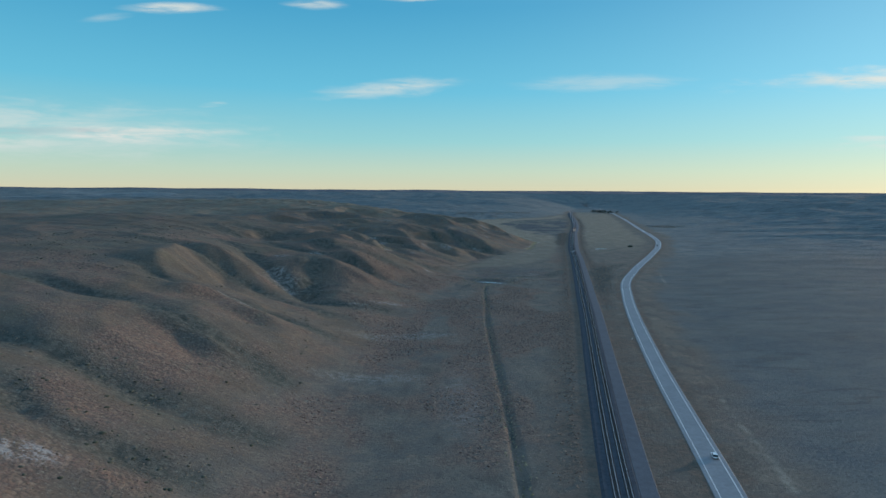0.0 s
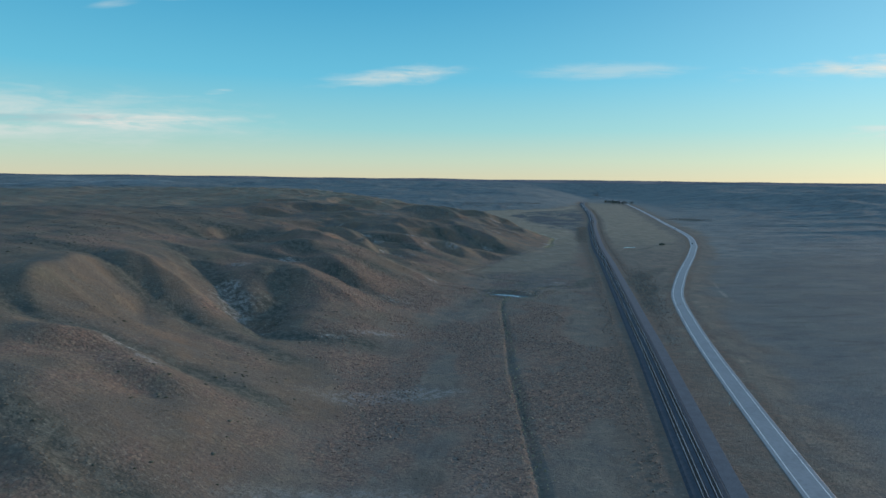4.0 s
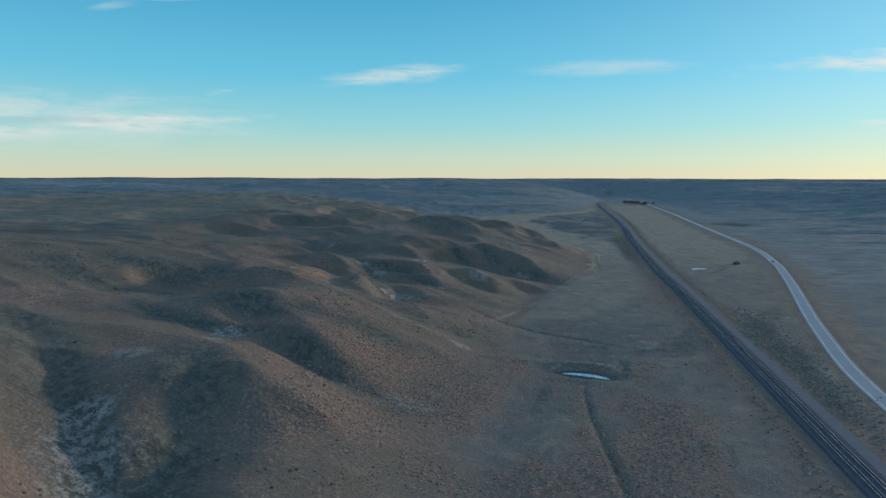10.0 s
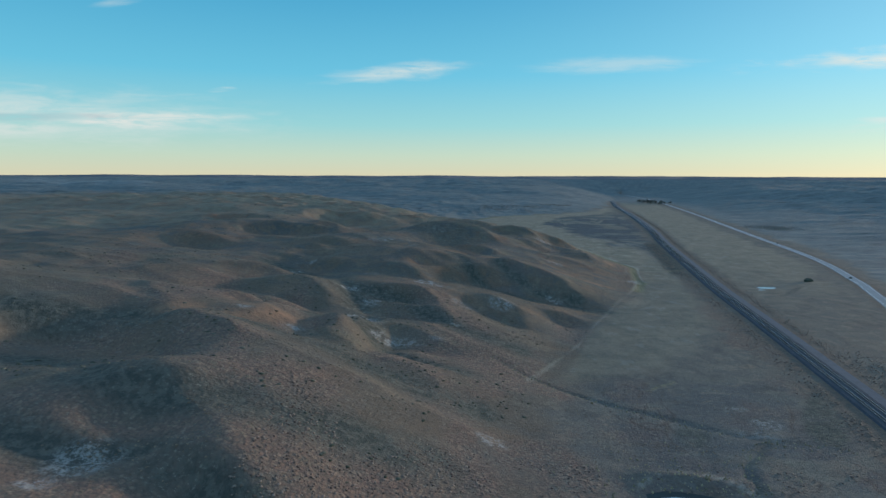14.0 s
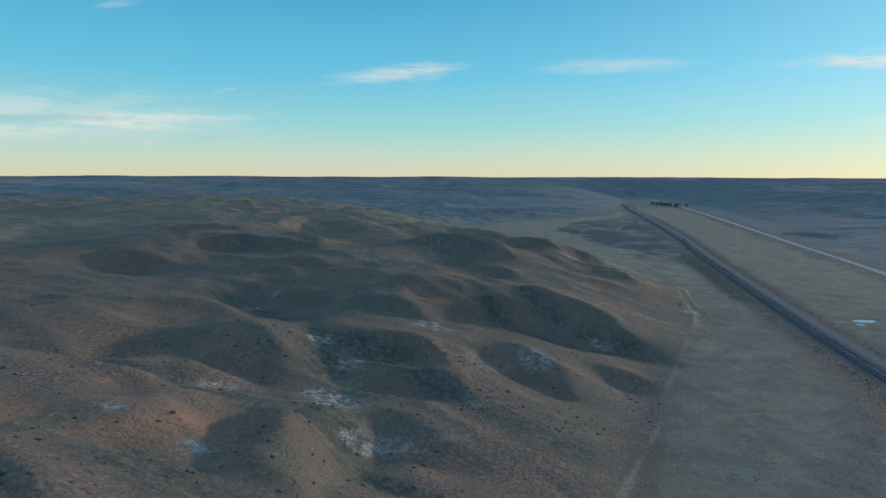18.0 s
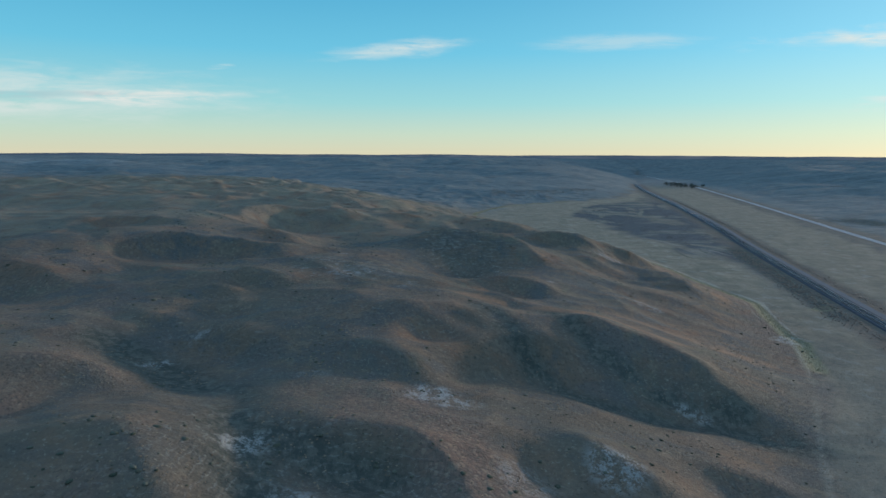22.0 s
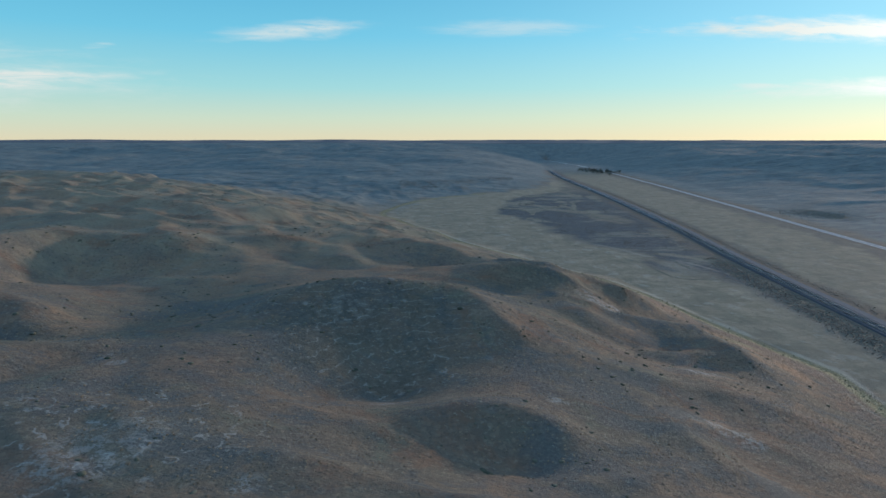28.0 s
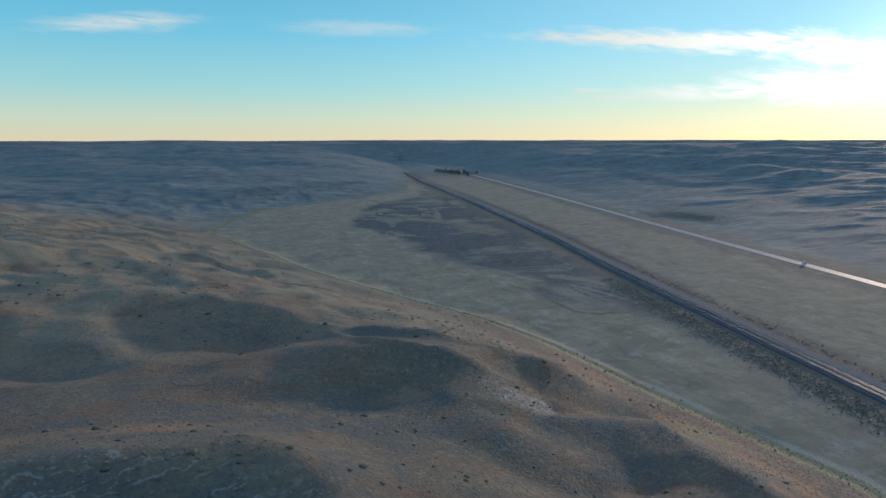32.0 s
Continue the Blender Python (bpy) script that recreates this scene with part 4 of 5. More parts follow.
track = 0.4 * beside([(8, 812), (30, 857), (53, 901), (75, 954), (100, 1006), (135, 1075), (153, 1120), (164, 1152), (166, 1200), (176, 1240)], 0.9, 1.6)
np.maximum(track, 0.9 * beside([(p[0] + 6, p[1] + 2) for p in washes[3][3:12]], 1.1, 2.4), out=track)
np.maximum(track, 0.55 * beside([(188, 1648), (212, 1629), (227, 1593), (234, 1556), (249, 1538), (262, 1506), (268, 1462)], 1.0, 2.0), out=track)
np.maximum(track, 0.6 * beside([(137, 300), (132, 276), (129, 256), (125, 229), (120, 205)], 0.9, 1.5), out=track)
np.maximum(track, 0.5 * beside([(270, 775), (257, 731), (243, 672)], 1.0, 1.6), out=track)
np.maximum(track, 0.75 * beside(curve([(36, 709), (44, 715), (52, 718), (62, 717), (70, 711), (76, 702)], 4), 1.0, 1.4), out=track)
np.maximum(track, 0.4 * beside([(48, 688), (56, 684), (64, 682)], 0.8, 1.4), out=track)
spread(ground, "track", track)
rust = np.zeros_like(X)
for x_, y_, long_, wide_, turn_, amount_ in [(147, 1340, 30, 9, 92, 1.0), (152, 1285, 34, 8, 94, 0.9), (153, 1240, 26, 8, 95, 1.0), (-20, 1090, 50, 7, -8, 0.9), (40, 1080, 40, 8, -12, 0.9), (92, 1095, 50, 9, -20, 0.9), (-60, 1262, 60, 6, -4, 0.7), (-132, 805, 26, 12, 30, 0.9), (-150, 790, 30, 14, 20, 0.8)]:
    spot(rust, x_, y_, long_, wide_, turn_, amount_)
spread(ground, "rust", rust)
salt = np.zeros_like(X)
spot(salt, -1850, 3600, 600, 170, -26, 0.8)
spot(salt, -118, 172, 11, 5, 20, 0.9)
spot(salt, -137, 395, 10, 3.5, -15, 1.0)
spot(salt, -120, 386, 8, 3, -20, 0.7)
spot(salt, -138, 535, 26, 9, 125, 0.5)
spot(salt, -112, 507, 12, 3, -20, 0.6)
spot(salt, -72, 507, 14, 3, 12, 0.8)
spot(salt, -45, 530, 24, 5, 30, 0.5)
spot(salt, -20, 430, 40, 9, 15, 0.45)
spot(salt, -35, 330, 40, 10, 10, 0.4)
spot(salt, 10, 300, 16, 60, 0, 0.3)
spot(salt, 110, 767, 7, 7, 30, 0.75)
spot(salt, 105, 785, 7, 4, 0, 0.6)
spot(salt, 100, 755, 10, 2.5, -20, 0.5)
spot(salt, 160, 1150, 10, 4, 10, 0.8)
spot(salt, 240, 1500, 22, 40, -10, 0.25)
spot(salt, -140, 543, 13, 10, 25, 0.5)
spot(salt, -131, 654, 9, 7, 21, 0.7)
spot(salt, -42, 631, 13, 9, 4, 0.5)
spot(salt, -157, 607, 10, 8, 29, 0.5)
spot(salt, -150, 562, 10, 8, 33, 0.6)
spot(salt, -130, 650, 8, 6, 28, 0.8)
spot(salt, -134, 638, 4, 4, 30, 0.8)
spot(salt, -90, 880, 13, 10, 8, 0.9)
spot(salt, -59, 847, 13, 7, 4, 0.6)
spot(salt, -16, 729, 7, 5, -3, 0.7)
spot(salt, -84, 867, 12, 10, 11, 1)
spot(salt, -69, 841, 10, 5, 8, 0.8)
spot(salt, -130, 871, 9, 3, 21, 0.8)
spot(salt, -86, 919, 7, 5, 10, 0.7)
spot(salt, -29, 888, 4, 4, -2, 0.6)
spot(salt, -137, 807, 4, 3, 29, 0.8)
spot(salt, -111, 801, 5, 4, 23, 0.7)
spot(salt, -40, 852, 7, 3, 1, 0.5)
spot(salt, -105, 940, 7, 5, 17, 0.8)
spot(salt, -86, 918, 6, 5, 13, 0.8)
spot(salt, 7, 954, 12, 10, -13, 0.8)
spot(salt, -50, 985, 13, 5, 2, 0.8)
spot(salt, -24, 942, 11, 9, -5, 0.4)
spot(salt, -159, 1002, 8, 2, 34, 0.9)
spot(salt, -151, 1023, 5, 2, 29, 0.8)
spot(salt, -52, 991, 9, 5, 2, 0.9)
spot(salt, -96, 991, 6, 2, 17, 0.5)
spot(salt, 55, 1021, 8, 2, -30, 0.8)
spot(salt, -115, 1167, 4, 3, 12, 1)
spot(salt, -103, 1109, 11, 9, 12, 0.5)
spot(salt, 156, 1142, 11, 6, -34, 0.9)
spot(salt, -71, 1091, 5, 4, 5, 0.7)
spot(salt, -119, 1171, 3, 2, 21, 1)
spot(salt, -99, 1117, 13, 10, 22, 0.3)
spot(salt, -68, 1103, 5, 3, 11, 0.9)
spot(salt, 3, 1190, 3, 2, -13, 0.7)
spot(salt, 17, 1157, 4, 3, -19, 0.6)
spot(salt, 75, 1156, 13, 5, -34, 0.6)
spot(salt, 95, 1293, 5, 4, -24, 1)
spot(salt, -35, 1162, 7, 6, -3, 0.3)
spot(salt, 83, 1289, 12, 9, -27, 0.6)
spot(salt, 95, 1290, 2, 2, -29, 1)
spot(salt, 95, 1207, 8, 6, -43, 0.6)
spot(salt, -51, 1217, 13, 9, 12, 0.15)
spot(salt, -1851, 3412, 207, 60, 33, 0.8)
spot(salt, -2165, 3261, 400, 60, 36, 0.7)
spread(ground, "salt", salt)
frost_trail = np.zeros_like(X)
spot(frost_trail, -38, 1200, 60, 42, 0, 0.6)
spot(frost_trail, -104, 1122, 44, 34, 0, 0.8)
spot(frost_trail, -140, 535, 34, 24, 60, 0.5)
spot(frost_trail, -85, 925, 60, 40, 0, 0.35)
spot(frost_trail, -120, 260, 60, 200, 0, 0.15)
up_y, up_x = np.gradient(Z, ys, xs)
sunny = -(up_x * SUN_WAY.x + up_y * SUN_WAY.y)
# pale frost tint in the colour grows on slopes turned from the sun
frost_trail = np.maximum(frost_trail, (1 - valley) * (0.06 + 0.22 * step(0.02, 0.16, -sunny)) * step(-0.3, 0.5, rolling(X, Y, 80, 83, 2)) * (1 - step(1500, 2000, Y)))
spread(ground, "frost_trail", frost_trail)
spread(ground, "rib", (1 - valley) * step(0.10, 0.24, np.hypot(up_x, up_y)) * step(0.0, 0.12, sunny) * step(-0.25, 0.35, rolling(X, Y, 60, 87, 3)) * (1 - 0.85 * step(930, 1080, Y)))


# ---- railway and highway ----
def strip(way, left, right, lift, name, mat, ends=None, lift2=None):
    """A ribbon along a way, with its top and its sides down into the ground."""
    me = bpy.data.meshes.new(name)
    vs, fs = [], []
    for i, p in enumerate(way):
        q, r = way[max(i - 1, 0)], way[min(i + 1, len(way) - 1)]
        d = Vector((r[0] - q[0], r[1] - q[1], 0)).normalized()
        s = Vector((d.y, -d.x, 0))
        c = Vector((p[0], p[1], 0))
        for off, z in ((left - (ends or 0), lift2 if lift2 is not None else -0.3), (left, lift), (right, lift), (right + (ends or 0), lift2 if lift2 is not None else -0.3)):
            vs.append(c + s * off + Vector((0, 0, z)))
        if i:
            a = 4 * (i - 1)
            for k in range(3):
                fs.append((a + k, a + k + 1, a + k + 5, a + k + 4))
    me.from_pydata(vs, [], fs)
    me.materials.append(mat)
    return new(name, me)


def offset(way, by):
    out = []
    for i, p in enumerate(way):
        q, r = way[max(i - 1, 0)], way[min(i + 1, len(way) - 1)]
        d = Vector((r[0] - q[0], r[1] - q[1])).normalized()
        out.append((p[0] + d.y * by, p[1] - d.x * by))
    return out


road = tagged(strip(ROAD, -5.2, 5.2, 0.36, "road", ASPHALT, 1.2), "grey two-lane asphalt highway with white edge lines", "road", kind="structure")
for by in (-3.6, 3.6):
    line = strip(offset(ROAD, by), -0.13, 0.13, 0.367, "edge_line", PAINT)
    line.parent = road
ballast = tagged(strip(RAIL, -6.2, 5.0, 0.75, "ballast_bed", BALLAST, 1.8), "dark crushed stone railway bed", "railway bed", kind="structure")
service = tagged(strip(offset(RAIL, 9.2), -3.6, 2.3, 0.6, "service_road", GRAVEL, 0.6), "pale gravel service road beside the tracks", "gravel road", kind="structure")
for centre in (-2.3, 2.1):
    for side in (-0.75, 0.75):
        strip(offset(RAIL, centre + side), -0.075, 0.075, 1.02, "rail", STEEL).parent = ballast


# ---- parts and things ----
def part(name, me, mat, parent, label=""):
    """One mesh object under a thing or a part."""
    if isinstance(me, bmesh.types.BMesh):
        data = bpy.data.meshes.new(name)
        me.to_mesh(data)
        me.free()
        me = data
    me.materials.clear()
    me.materials.append(mat)
    ob = new(name, me)
    ob.parent = parent
    return tagged(ob, label)


def empty(name, at, turn, label, category, group=""):
    ob = new(name)
    ob.matrix_world = pose(*at, 0, 0, turn)
    return tagged(ob, label, category, group)


def height_at(x, y):
    return float(ground_height(np.array([float(x)]), np.array([float(y)]))[0])


def block(x0, x1, y0, y1, z0, z1, bevel=0.0, taper=0.0):
    """A box with bevelled edges; taper draws the top in."""
    bm = bmesh.new()
    bmesh.ops.create_cube(bm, size=1)
    for v in bm.verts:
        k = 1 - taper if v.co.z > 0 else 1
        v.co = Vector(((x0 + x1) / 2 + v.co.x * (x1 - x0) * k, (y0 + y1) / 2 + v.co.y * (y1 - y0) * k, z0 if v.co.z < 0 else z1))
    if bevel:
        bmesh.ops.bevel(bm, geom=bm.edges[:], offset=bevel, segments=2, affect="EDGES")
    return bm


def scatter(name, places, sizes, tall, rings, jitter, seed, mat, label, category):
    """Many low clumps in one mesh: each a ragged dome on the ground."""
    rng = np.random.default_rng(seed)
    n = len(places)
    sides = rings[0]
    levels = rings[1:]
    shape = []
    for k, (r, z) in enumerate(levels):
        a = np.arange(sides) * 2 * np.pi / sides + k * np.pi / sides
        shape.append(np.stack([r * np.cos(a), r * np.sin(a), np.full(sides, z)], -1))
    shape = np.concatenate(shape + [np.array([[0, 0, 1.0]])])
    m = len(shape)
    faces = []
    for k in range(len(levels) - 1):
        for i in range(sides):
            j = (i + 1) % sides
            faces += [(k * sides + i, k * sides + j, (k + 1) * sides + i), (k * sides + j, (k + 1) * sides + j, (k + 1) * sides + i)]
    last = (len(levels) - 1) * sides
    faces += [(last + i, last + (i + 1) % sides, m - 1) for i in range(sides)]
    faces = np.array(faces)
    co = np.repeat(shape[None], n, 0) * (1 + jitter * rng.uniform(-1, 1, (n, m, 3)))
    yaw = rng.uniform(0, 2 * np.pi, n)
    wide = sizes[:, None] * np.stack([rng.uniform(0.8, 1.35, n), rng.uniform(0.7, 1.0, n)], -1)
    px, py = co[..., 0] * wide[:, :1], co[..., 1] * wide[:, 1:]
    c, s = np.cos(yaw)[:, None], np.sin(yaw)[:, None]
    out = np.stack([px * c - py * s + places[:, :1], px * s + py * c + places[:, 1:2], co[..., 2] * (sizes * tall * rng.uniform(0.7, 1.3, n))[:, None]], -1)
    base = ground_height(places[:, 0].copy(), places[:, 1].copy())
    out[..., 2] += base[:, None] - 0.06 * sizes[:, None]
    tri = (faces[None] + (np.arange(n) * m)[:, None, None]).reshape(-1, 3)
    me = bpy.data.meshes.new(name)
    me.vertices.add(n * m)
    me.vertices.foreach_set("co", out.astype(np.float32).ravel())
    me.loops.add(tri.size)
    me.loops.foreach_set("vertex_index", tri.astype(np.int32).ravel())
    me.polygons.add(len(tri))
    me.polygons.foreach_set("loop_start", (np.arange(len(tri)) * 3).astype(np.int32))
    me.update(calc_edges=True)
    me.materials.append(mat)
    return tagged(new(name, me), label, category, kind="stuff")


def leafy(name, dark, light):
    m, n, b = material(name, 0.95, spec=0.1)
    g = n.add("ShaderNodeNewGeometry")
    f = n.math("ADD", n.math("MULTIPLY", g.outputs["Random Per Island"], 0.7), n.math("MULTIPLY", n.noise(g.outputs["Position"], 3.0, 3), 0.5))
    n.put(b.inputs["Base Color"], n.mix(n.ramp(f, 0.2, 0.95), rgb(*dark), rgb(*light)))
    return m


SAGE = leafy("sage_leaf", (0.058, 0.064, 0.048), (0.112, 0.114, 0.090))
RUSSET = leafy("russet_brush", (0.105, 0.078, 0.066), (0.250, 0.192, 0.156))
TUFT = leafy("dry_grass", (0.110, 0.085, 0.062), (0.215, 0.165, 0.118))
REED = leafy("dry_reed", (0.120, 0.112, 0.070), (0.300, 0.262, 0.170))
TWIG = leafy("bare_twigs", (0.115, 0.088, 0.074), (0.225, 0.172, 0.138))
WILLOW = leafy("willow_twigs", (0.105, 0.100, 0.092), (0.190, 0.176, 0.155))
rng = np.random.default_rng(7)


def some(n, x0, x1, y0, y1, keep):
    """Places picked at random where keep(x, y) lets them stand."""
    x, y = rng.uniform(x0, x1, n), rng.uniform(y0, y1, n)
    k = keep(x, y) > rng.uniform(0, 1, n)
    return np.stack([x[k], y[k]], -1)


def on_hills(x, y):
    return step(-5, 25, np.interp(y, [p[1] for p in FOOT], [p[0] for p in FOOT]) - x)


shrub_at = some(34000, -330, 190, 130, 1750, lambda x, y: on_hills(x, y) * step(0.0, 0.7, rolling(x, y, 45, 91, 3) + 0.3) * (0.62 - 0.20 * step(800, 1100, y)))
scatter("sage_shrubs", shrub_at, 0.35 + 0.85 * rng.uniform(0, 1, len(shrub_at)) ** 2.0, 0.45, (6, (1.0, 0.0), (0.85, 0.55)), 0.28, 3, SAGE, "scattered low dark sage shrubs on the dry hills", "shrubs")
tuft_at = some(90000, -190, 170, 140, 1420, lambda x, y: (0.25 + 0.75 * on_hills(x, y)) * step(-0.4, 0.5, rolling(x, y, 25, 95, 3)) * step(14, 18, np.interp(y, [p[1] for p in RAIL], [p[0] for p in RAIL]) - x))
scatter("bunch_grass", tuft_at, rng.uniform(0.22, 0.50, len(tuft_at)), 0.6, (5, (1.0, 0.0)), 0.35, 4, TUFT, "tufts of dry straw-coloured bunch grass", "grass")

def in_russet(x, y):
    return 0.75 * step(-0.25, 0.75, russet_at(x, y) + 0.25) * step(16, 20, np.interp(y, [p[1] for p in RAIL], [p[0] for p in RAIL]) - x)


low_at = some(60000, -90, 120, 150, 720, in_russet)
dull = lambda x, y, px, py, long_, wide_: np.hypot((x - px) / wide_, (y - py) / long_) > 1
low_at = low_at[dull(low_at[:, 0], low_at[:, 1], 104, 600, 95, 18) & dull(low_at[:, 0], low_at[:, 1], -2, 462, 50, 11) & dull(low_at[:, 0], low_at[:, 1], 105, 675, 34, 26) & dull(low_at[:, 0], low_at[:, 1], 55, 698, 8, 18)]
scatter("russet_brush", low_at, rng.uniform(0.25, 0.62, len(low_at)), 0.6, (6, (1.0, 0.0), (0.75, 0.7)), 0.3, 12, RUSSET, "low russet brush in mounds on the valley floor", "brush")

# brush along the tracks, the washes and the wet ground
belt = []
for p, (dx, dy) in zip(offset(RAIL, -19)[:], offset(RAIL, -20)):
    if 1190 < p[1] < 1530:
        belt += [(p[0] + rng.normal(-2, 6.0), p[1] + rng.uniform(-5, 5)) for _ in range(int(rng.integers(25, 130)))]
for p in offset(RAIL, 15):
    if 520 < p[1] < 2400:
        belt += [(p[0] + 1.5 + abs(rng.normal(0, 4.5)), p[1] + rng.uniform(-5, 5)) for _ in range(int(rng.integers(3, 20)))]
for a in rng.uniform(0, 1, 1500):
    belt.append((162 + 62 * a + rng.normal(0, 7), 620 + 250 * a + rng.normal(0, 12)))
for p in offset(RAIL, -13):
    if 200 < p[1] < 1250:
        belt += [(p[0] - abs(rng.normal(0, 5)), p[1] + rng.uniform(-5, 5)) for _ in range(int(rng.integers(4, 22)))]
belt = np.array(belt)
scatter("trackside_brush", belt, rng.uniform(0.28, 0.68, len(belt)), 0.75, (6, (1.0, 0.0), (0.8, 0.6)), 0.3, 5, TWIG, "bare dark brush beside the railway embankment", "brush")
damp = []
for way_ in washes:
    for p in curve(way_, 2.2):
        if p[1] < 2100:
            damp += [(p[0] + rng.normal(0, 2.4), p[1] + rng.normal(0, 1.5)) for _ in range(2)]
damp += [(55 + rng.normal(0, 16), 700 + rng.normal(0, 16)) for _ in range(500)]
damp = np.array([q for q in damp if math.hypot((q[0] - 55) / 19, (q[1] - 698) / 7) > 1])
scatter("reeds", damp, rng.uniform(0.25, 0.7, len(damp)), 1.1, (5, (0.8, 0.0)), 0.4, 6, REED, "dry reeds and grass along the ditches", "reeds")
thicket = [(rng.uniform(0, 1), rng.normal(0, 1)) for _ in range(1500)]
thicket = np.array([(45 + 310 * a + 6 * b, 2290 + 265 * a ** 1.4 + 30 * b) for a, b in thicket] + [(645 + rng.normal(0, 22), 1840 + rng.normal(0, 34)) for _ in range(1300)])
scatter("thicket", thicket, rng.uniform(0.5, 1.25, len(thicket)), 0.38, (7, (1.0, 0.0), (1.0, 0.5), (0.55, 0.88)), 0.25, 8, WILLOW, "dark leafless willow thicket in the valley", "thicket")


def lump(seed, radius, squash, rough, cuts=2):
    """A ragged rounded clump."""
    bm = bmesh.new()
    bmesh.ops.create_icosphere(bm, subdivisions=cuts, radius=radius)
    for v in bm.verts:
        k = 1 + rough * noise.noise(v.co * (2.2 / radius) + Vector((seed * 7.3, seed, 0)))
        v.co = Vector((v.co.x * k, v.co.y * k, v.co.z * k * squash))
    return bm


bush = empty("bush", (345, 1155, height_at(345, 1155)), 20, "lone dark green bush in the hay field", "bush")
for k, (dx, dy, r) in enumerate([(-3.2, 0.3, 2.2), (0.2, 0, 2.9), (3.1, -0.4, 2.0), (1.4, 1.6, 1.8)]):
    bm = lump(k + 1, r, 0.75, 0.5, 3)
    bmesh.ops.translate(bm, vec=(dx, dy, r * 0.55), verts=bm.verts)
    part("branches", bm, SAGE, bush)

# ---- water ----
ICE, n_, b_ = material("pond_ice", 0.22, spec=0.5)
p_ = place_of(n_)
n_.put(b_.inputs["Base Color"], n_.mix(n_.ramp(n_.noise(p_, 0.4, 4), 0.35, 0.65), rgb(0.30, 0.35, 0.38), rgb(0.46, 0.50, 0.53)))
n_.put(b_.inputs["Roughness"], n_.ramp(n_.noise(p_, 0.8, 3), 0.3, 0.7, 0.12, 0.4))


def water(name, x, y, z, long, wide, turn, bow, seed, label):
    bm = bmesh.new()
    ring = []
    for k in range(40):
        a = 2 * math.pi * k / 40
        r = 1 + 0.12 * noise.noise(Vector((math.cos(a) * 1.7, math.sin(a) * 1.7, seed)))
        u, v = long * r * math.cos(a), wide * r * math.sin(a)
        v += bow * (1 - (u / long) ** 2)
        ring.append(bm.verts.new((u, v, 0)))
    bm.faces.new(ring)
    me = bpy.data.meshes.new(name)
    bm.to_mesh(me)
    bm.free()
    me.materials.append(ICE)
    ob = new(name, me)
    ob.matrix_world = pose(x, y, z, 0, 0, turn)
    return tagged(ob, label, "water", kind="structure")


DARK_WATER = plain("dark_water", (0.022, 0.027, 0.028), 0.4, grain=0.5, vary=0.2, spec=0.12)
pond = water("pond_water", 55, 697, height_at(55, 697) + 1.55, 18.5, 6.6, -20, 1.8, 1, "dark water of a small curved stock pond")
pond.data.materials[0] = DARK_WATER
water("pond_ice", 54, 696, height_at(55, 697) + 1.575, 13.4, 2.4, -24, 2.6, 1, "pale ice on the stock pond")
water("pool_water", 283, 1118, height_at(283, 1118) + 0.45, 9.5, 4.5, 4, 0, 2, "white ice on a small pool in the field")
water("pool_water", 271, 1103, height_at(271, 1103) + 0.35, 3.0, 2.0, 0, 0, 3, "white ice on a small pool in the field")

# ---- sleepers ----
tie = bpy.data.meshes.new("tie")
tie_bm = block(-1.3, 1.3, -0.12, 0.12, 0.62, 0.86, 0.02)
tie_bm.to_mesh(tie)
tie_bm.free()
tie.materials.append(WOOD)
tie_co = np.array([v.co[:] for v in tie.vertices])
tie_faces = [tuple(f.vertices) for f in tie.polygons]
rest_v, rest_f, count = [], [], 0
for centre in (-2.3, 2.1):
    line = offset(RAIL, centre)
    for p, q in zip(line, line[1:]):
        if not 150 < p[1] < 1750:
            continue
        span = math.dist(p, q)
        turn = math.atan2(q[1] - p[1], q[0] - p[0]) - math.pi / 2
        for k in range(int(span / 0.66)):
            t = (k + 0.5) * 0.66 / span
            x, y = p[0] + (q[0] - p[0]) * t, p[1] + (q[1] - p[1]) * t
            if 500 < y < 592 and count < 290:
                ob = new("tie", tie)
                ob.matrix_world = Matrix.Translation((x, y, 0)) @ Matrix.Rotation(turn, 4, "Z")
                ob.parent = ballast
                count += 1
            else:
                c, s = math.cos(turn), math.sin(turn)
                base = len(rest_v) * len(tie_co)
                rest_v.append(np.stack([tie_co[:, 0] * c - tie_co[:, 1] * s + x, tie_co[:, 0] * s + tie_co[:, 1] * c + y, tie_co[:, 2]], -1))
                rest_f.append(base)
box_v = np.concatenate(rest_v)
box_f = [tuple(i + b for i in f) for b in rest_f for f in tie_faces]
ties = bpy.data.meshes.new("ties")
ties.from_pydata(box_v.tolist(), [], box_f)
ties.materials.append(WOOD)
far_ties = new("ties", ties)
far_ties.parent = ballast
tagged(far_ties, kind="stuff")

# ---- vehicles ----
GLASS = plain("car_glass", (0.02, 0.025, 0.03), 0.08, grain=1.0, vary=0.1, spec=0.6)
RUBBER = plain("tyre_rubber", (0.02, 0.02, 0.02), 0.85, grain=6.0, vary=0.2)
ALLOY = plain("wheel_alloy", (0.55, 0.55, 0.56), 0.35, 0.9, grain=4.0, vary=0.1)
LAMP = plain("lamp_lens", (0.75, 0.75, 0.72), 0.15, grain=2.0, vary=0.05, spec=0.6)
RED = plain("tail_lens", (0.35, 0.02, 0.02), 0.2, grain=2.0, vary=0.05, spec=0.6)
TRIM = plain("bumper_plastic", (0.035, 0.035, 0.037), 0.7, grain=5.0, vary=0.2)


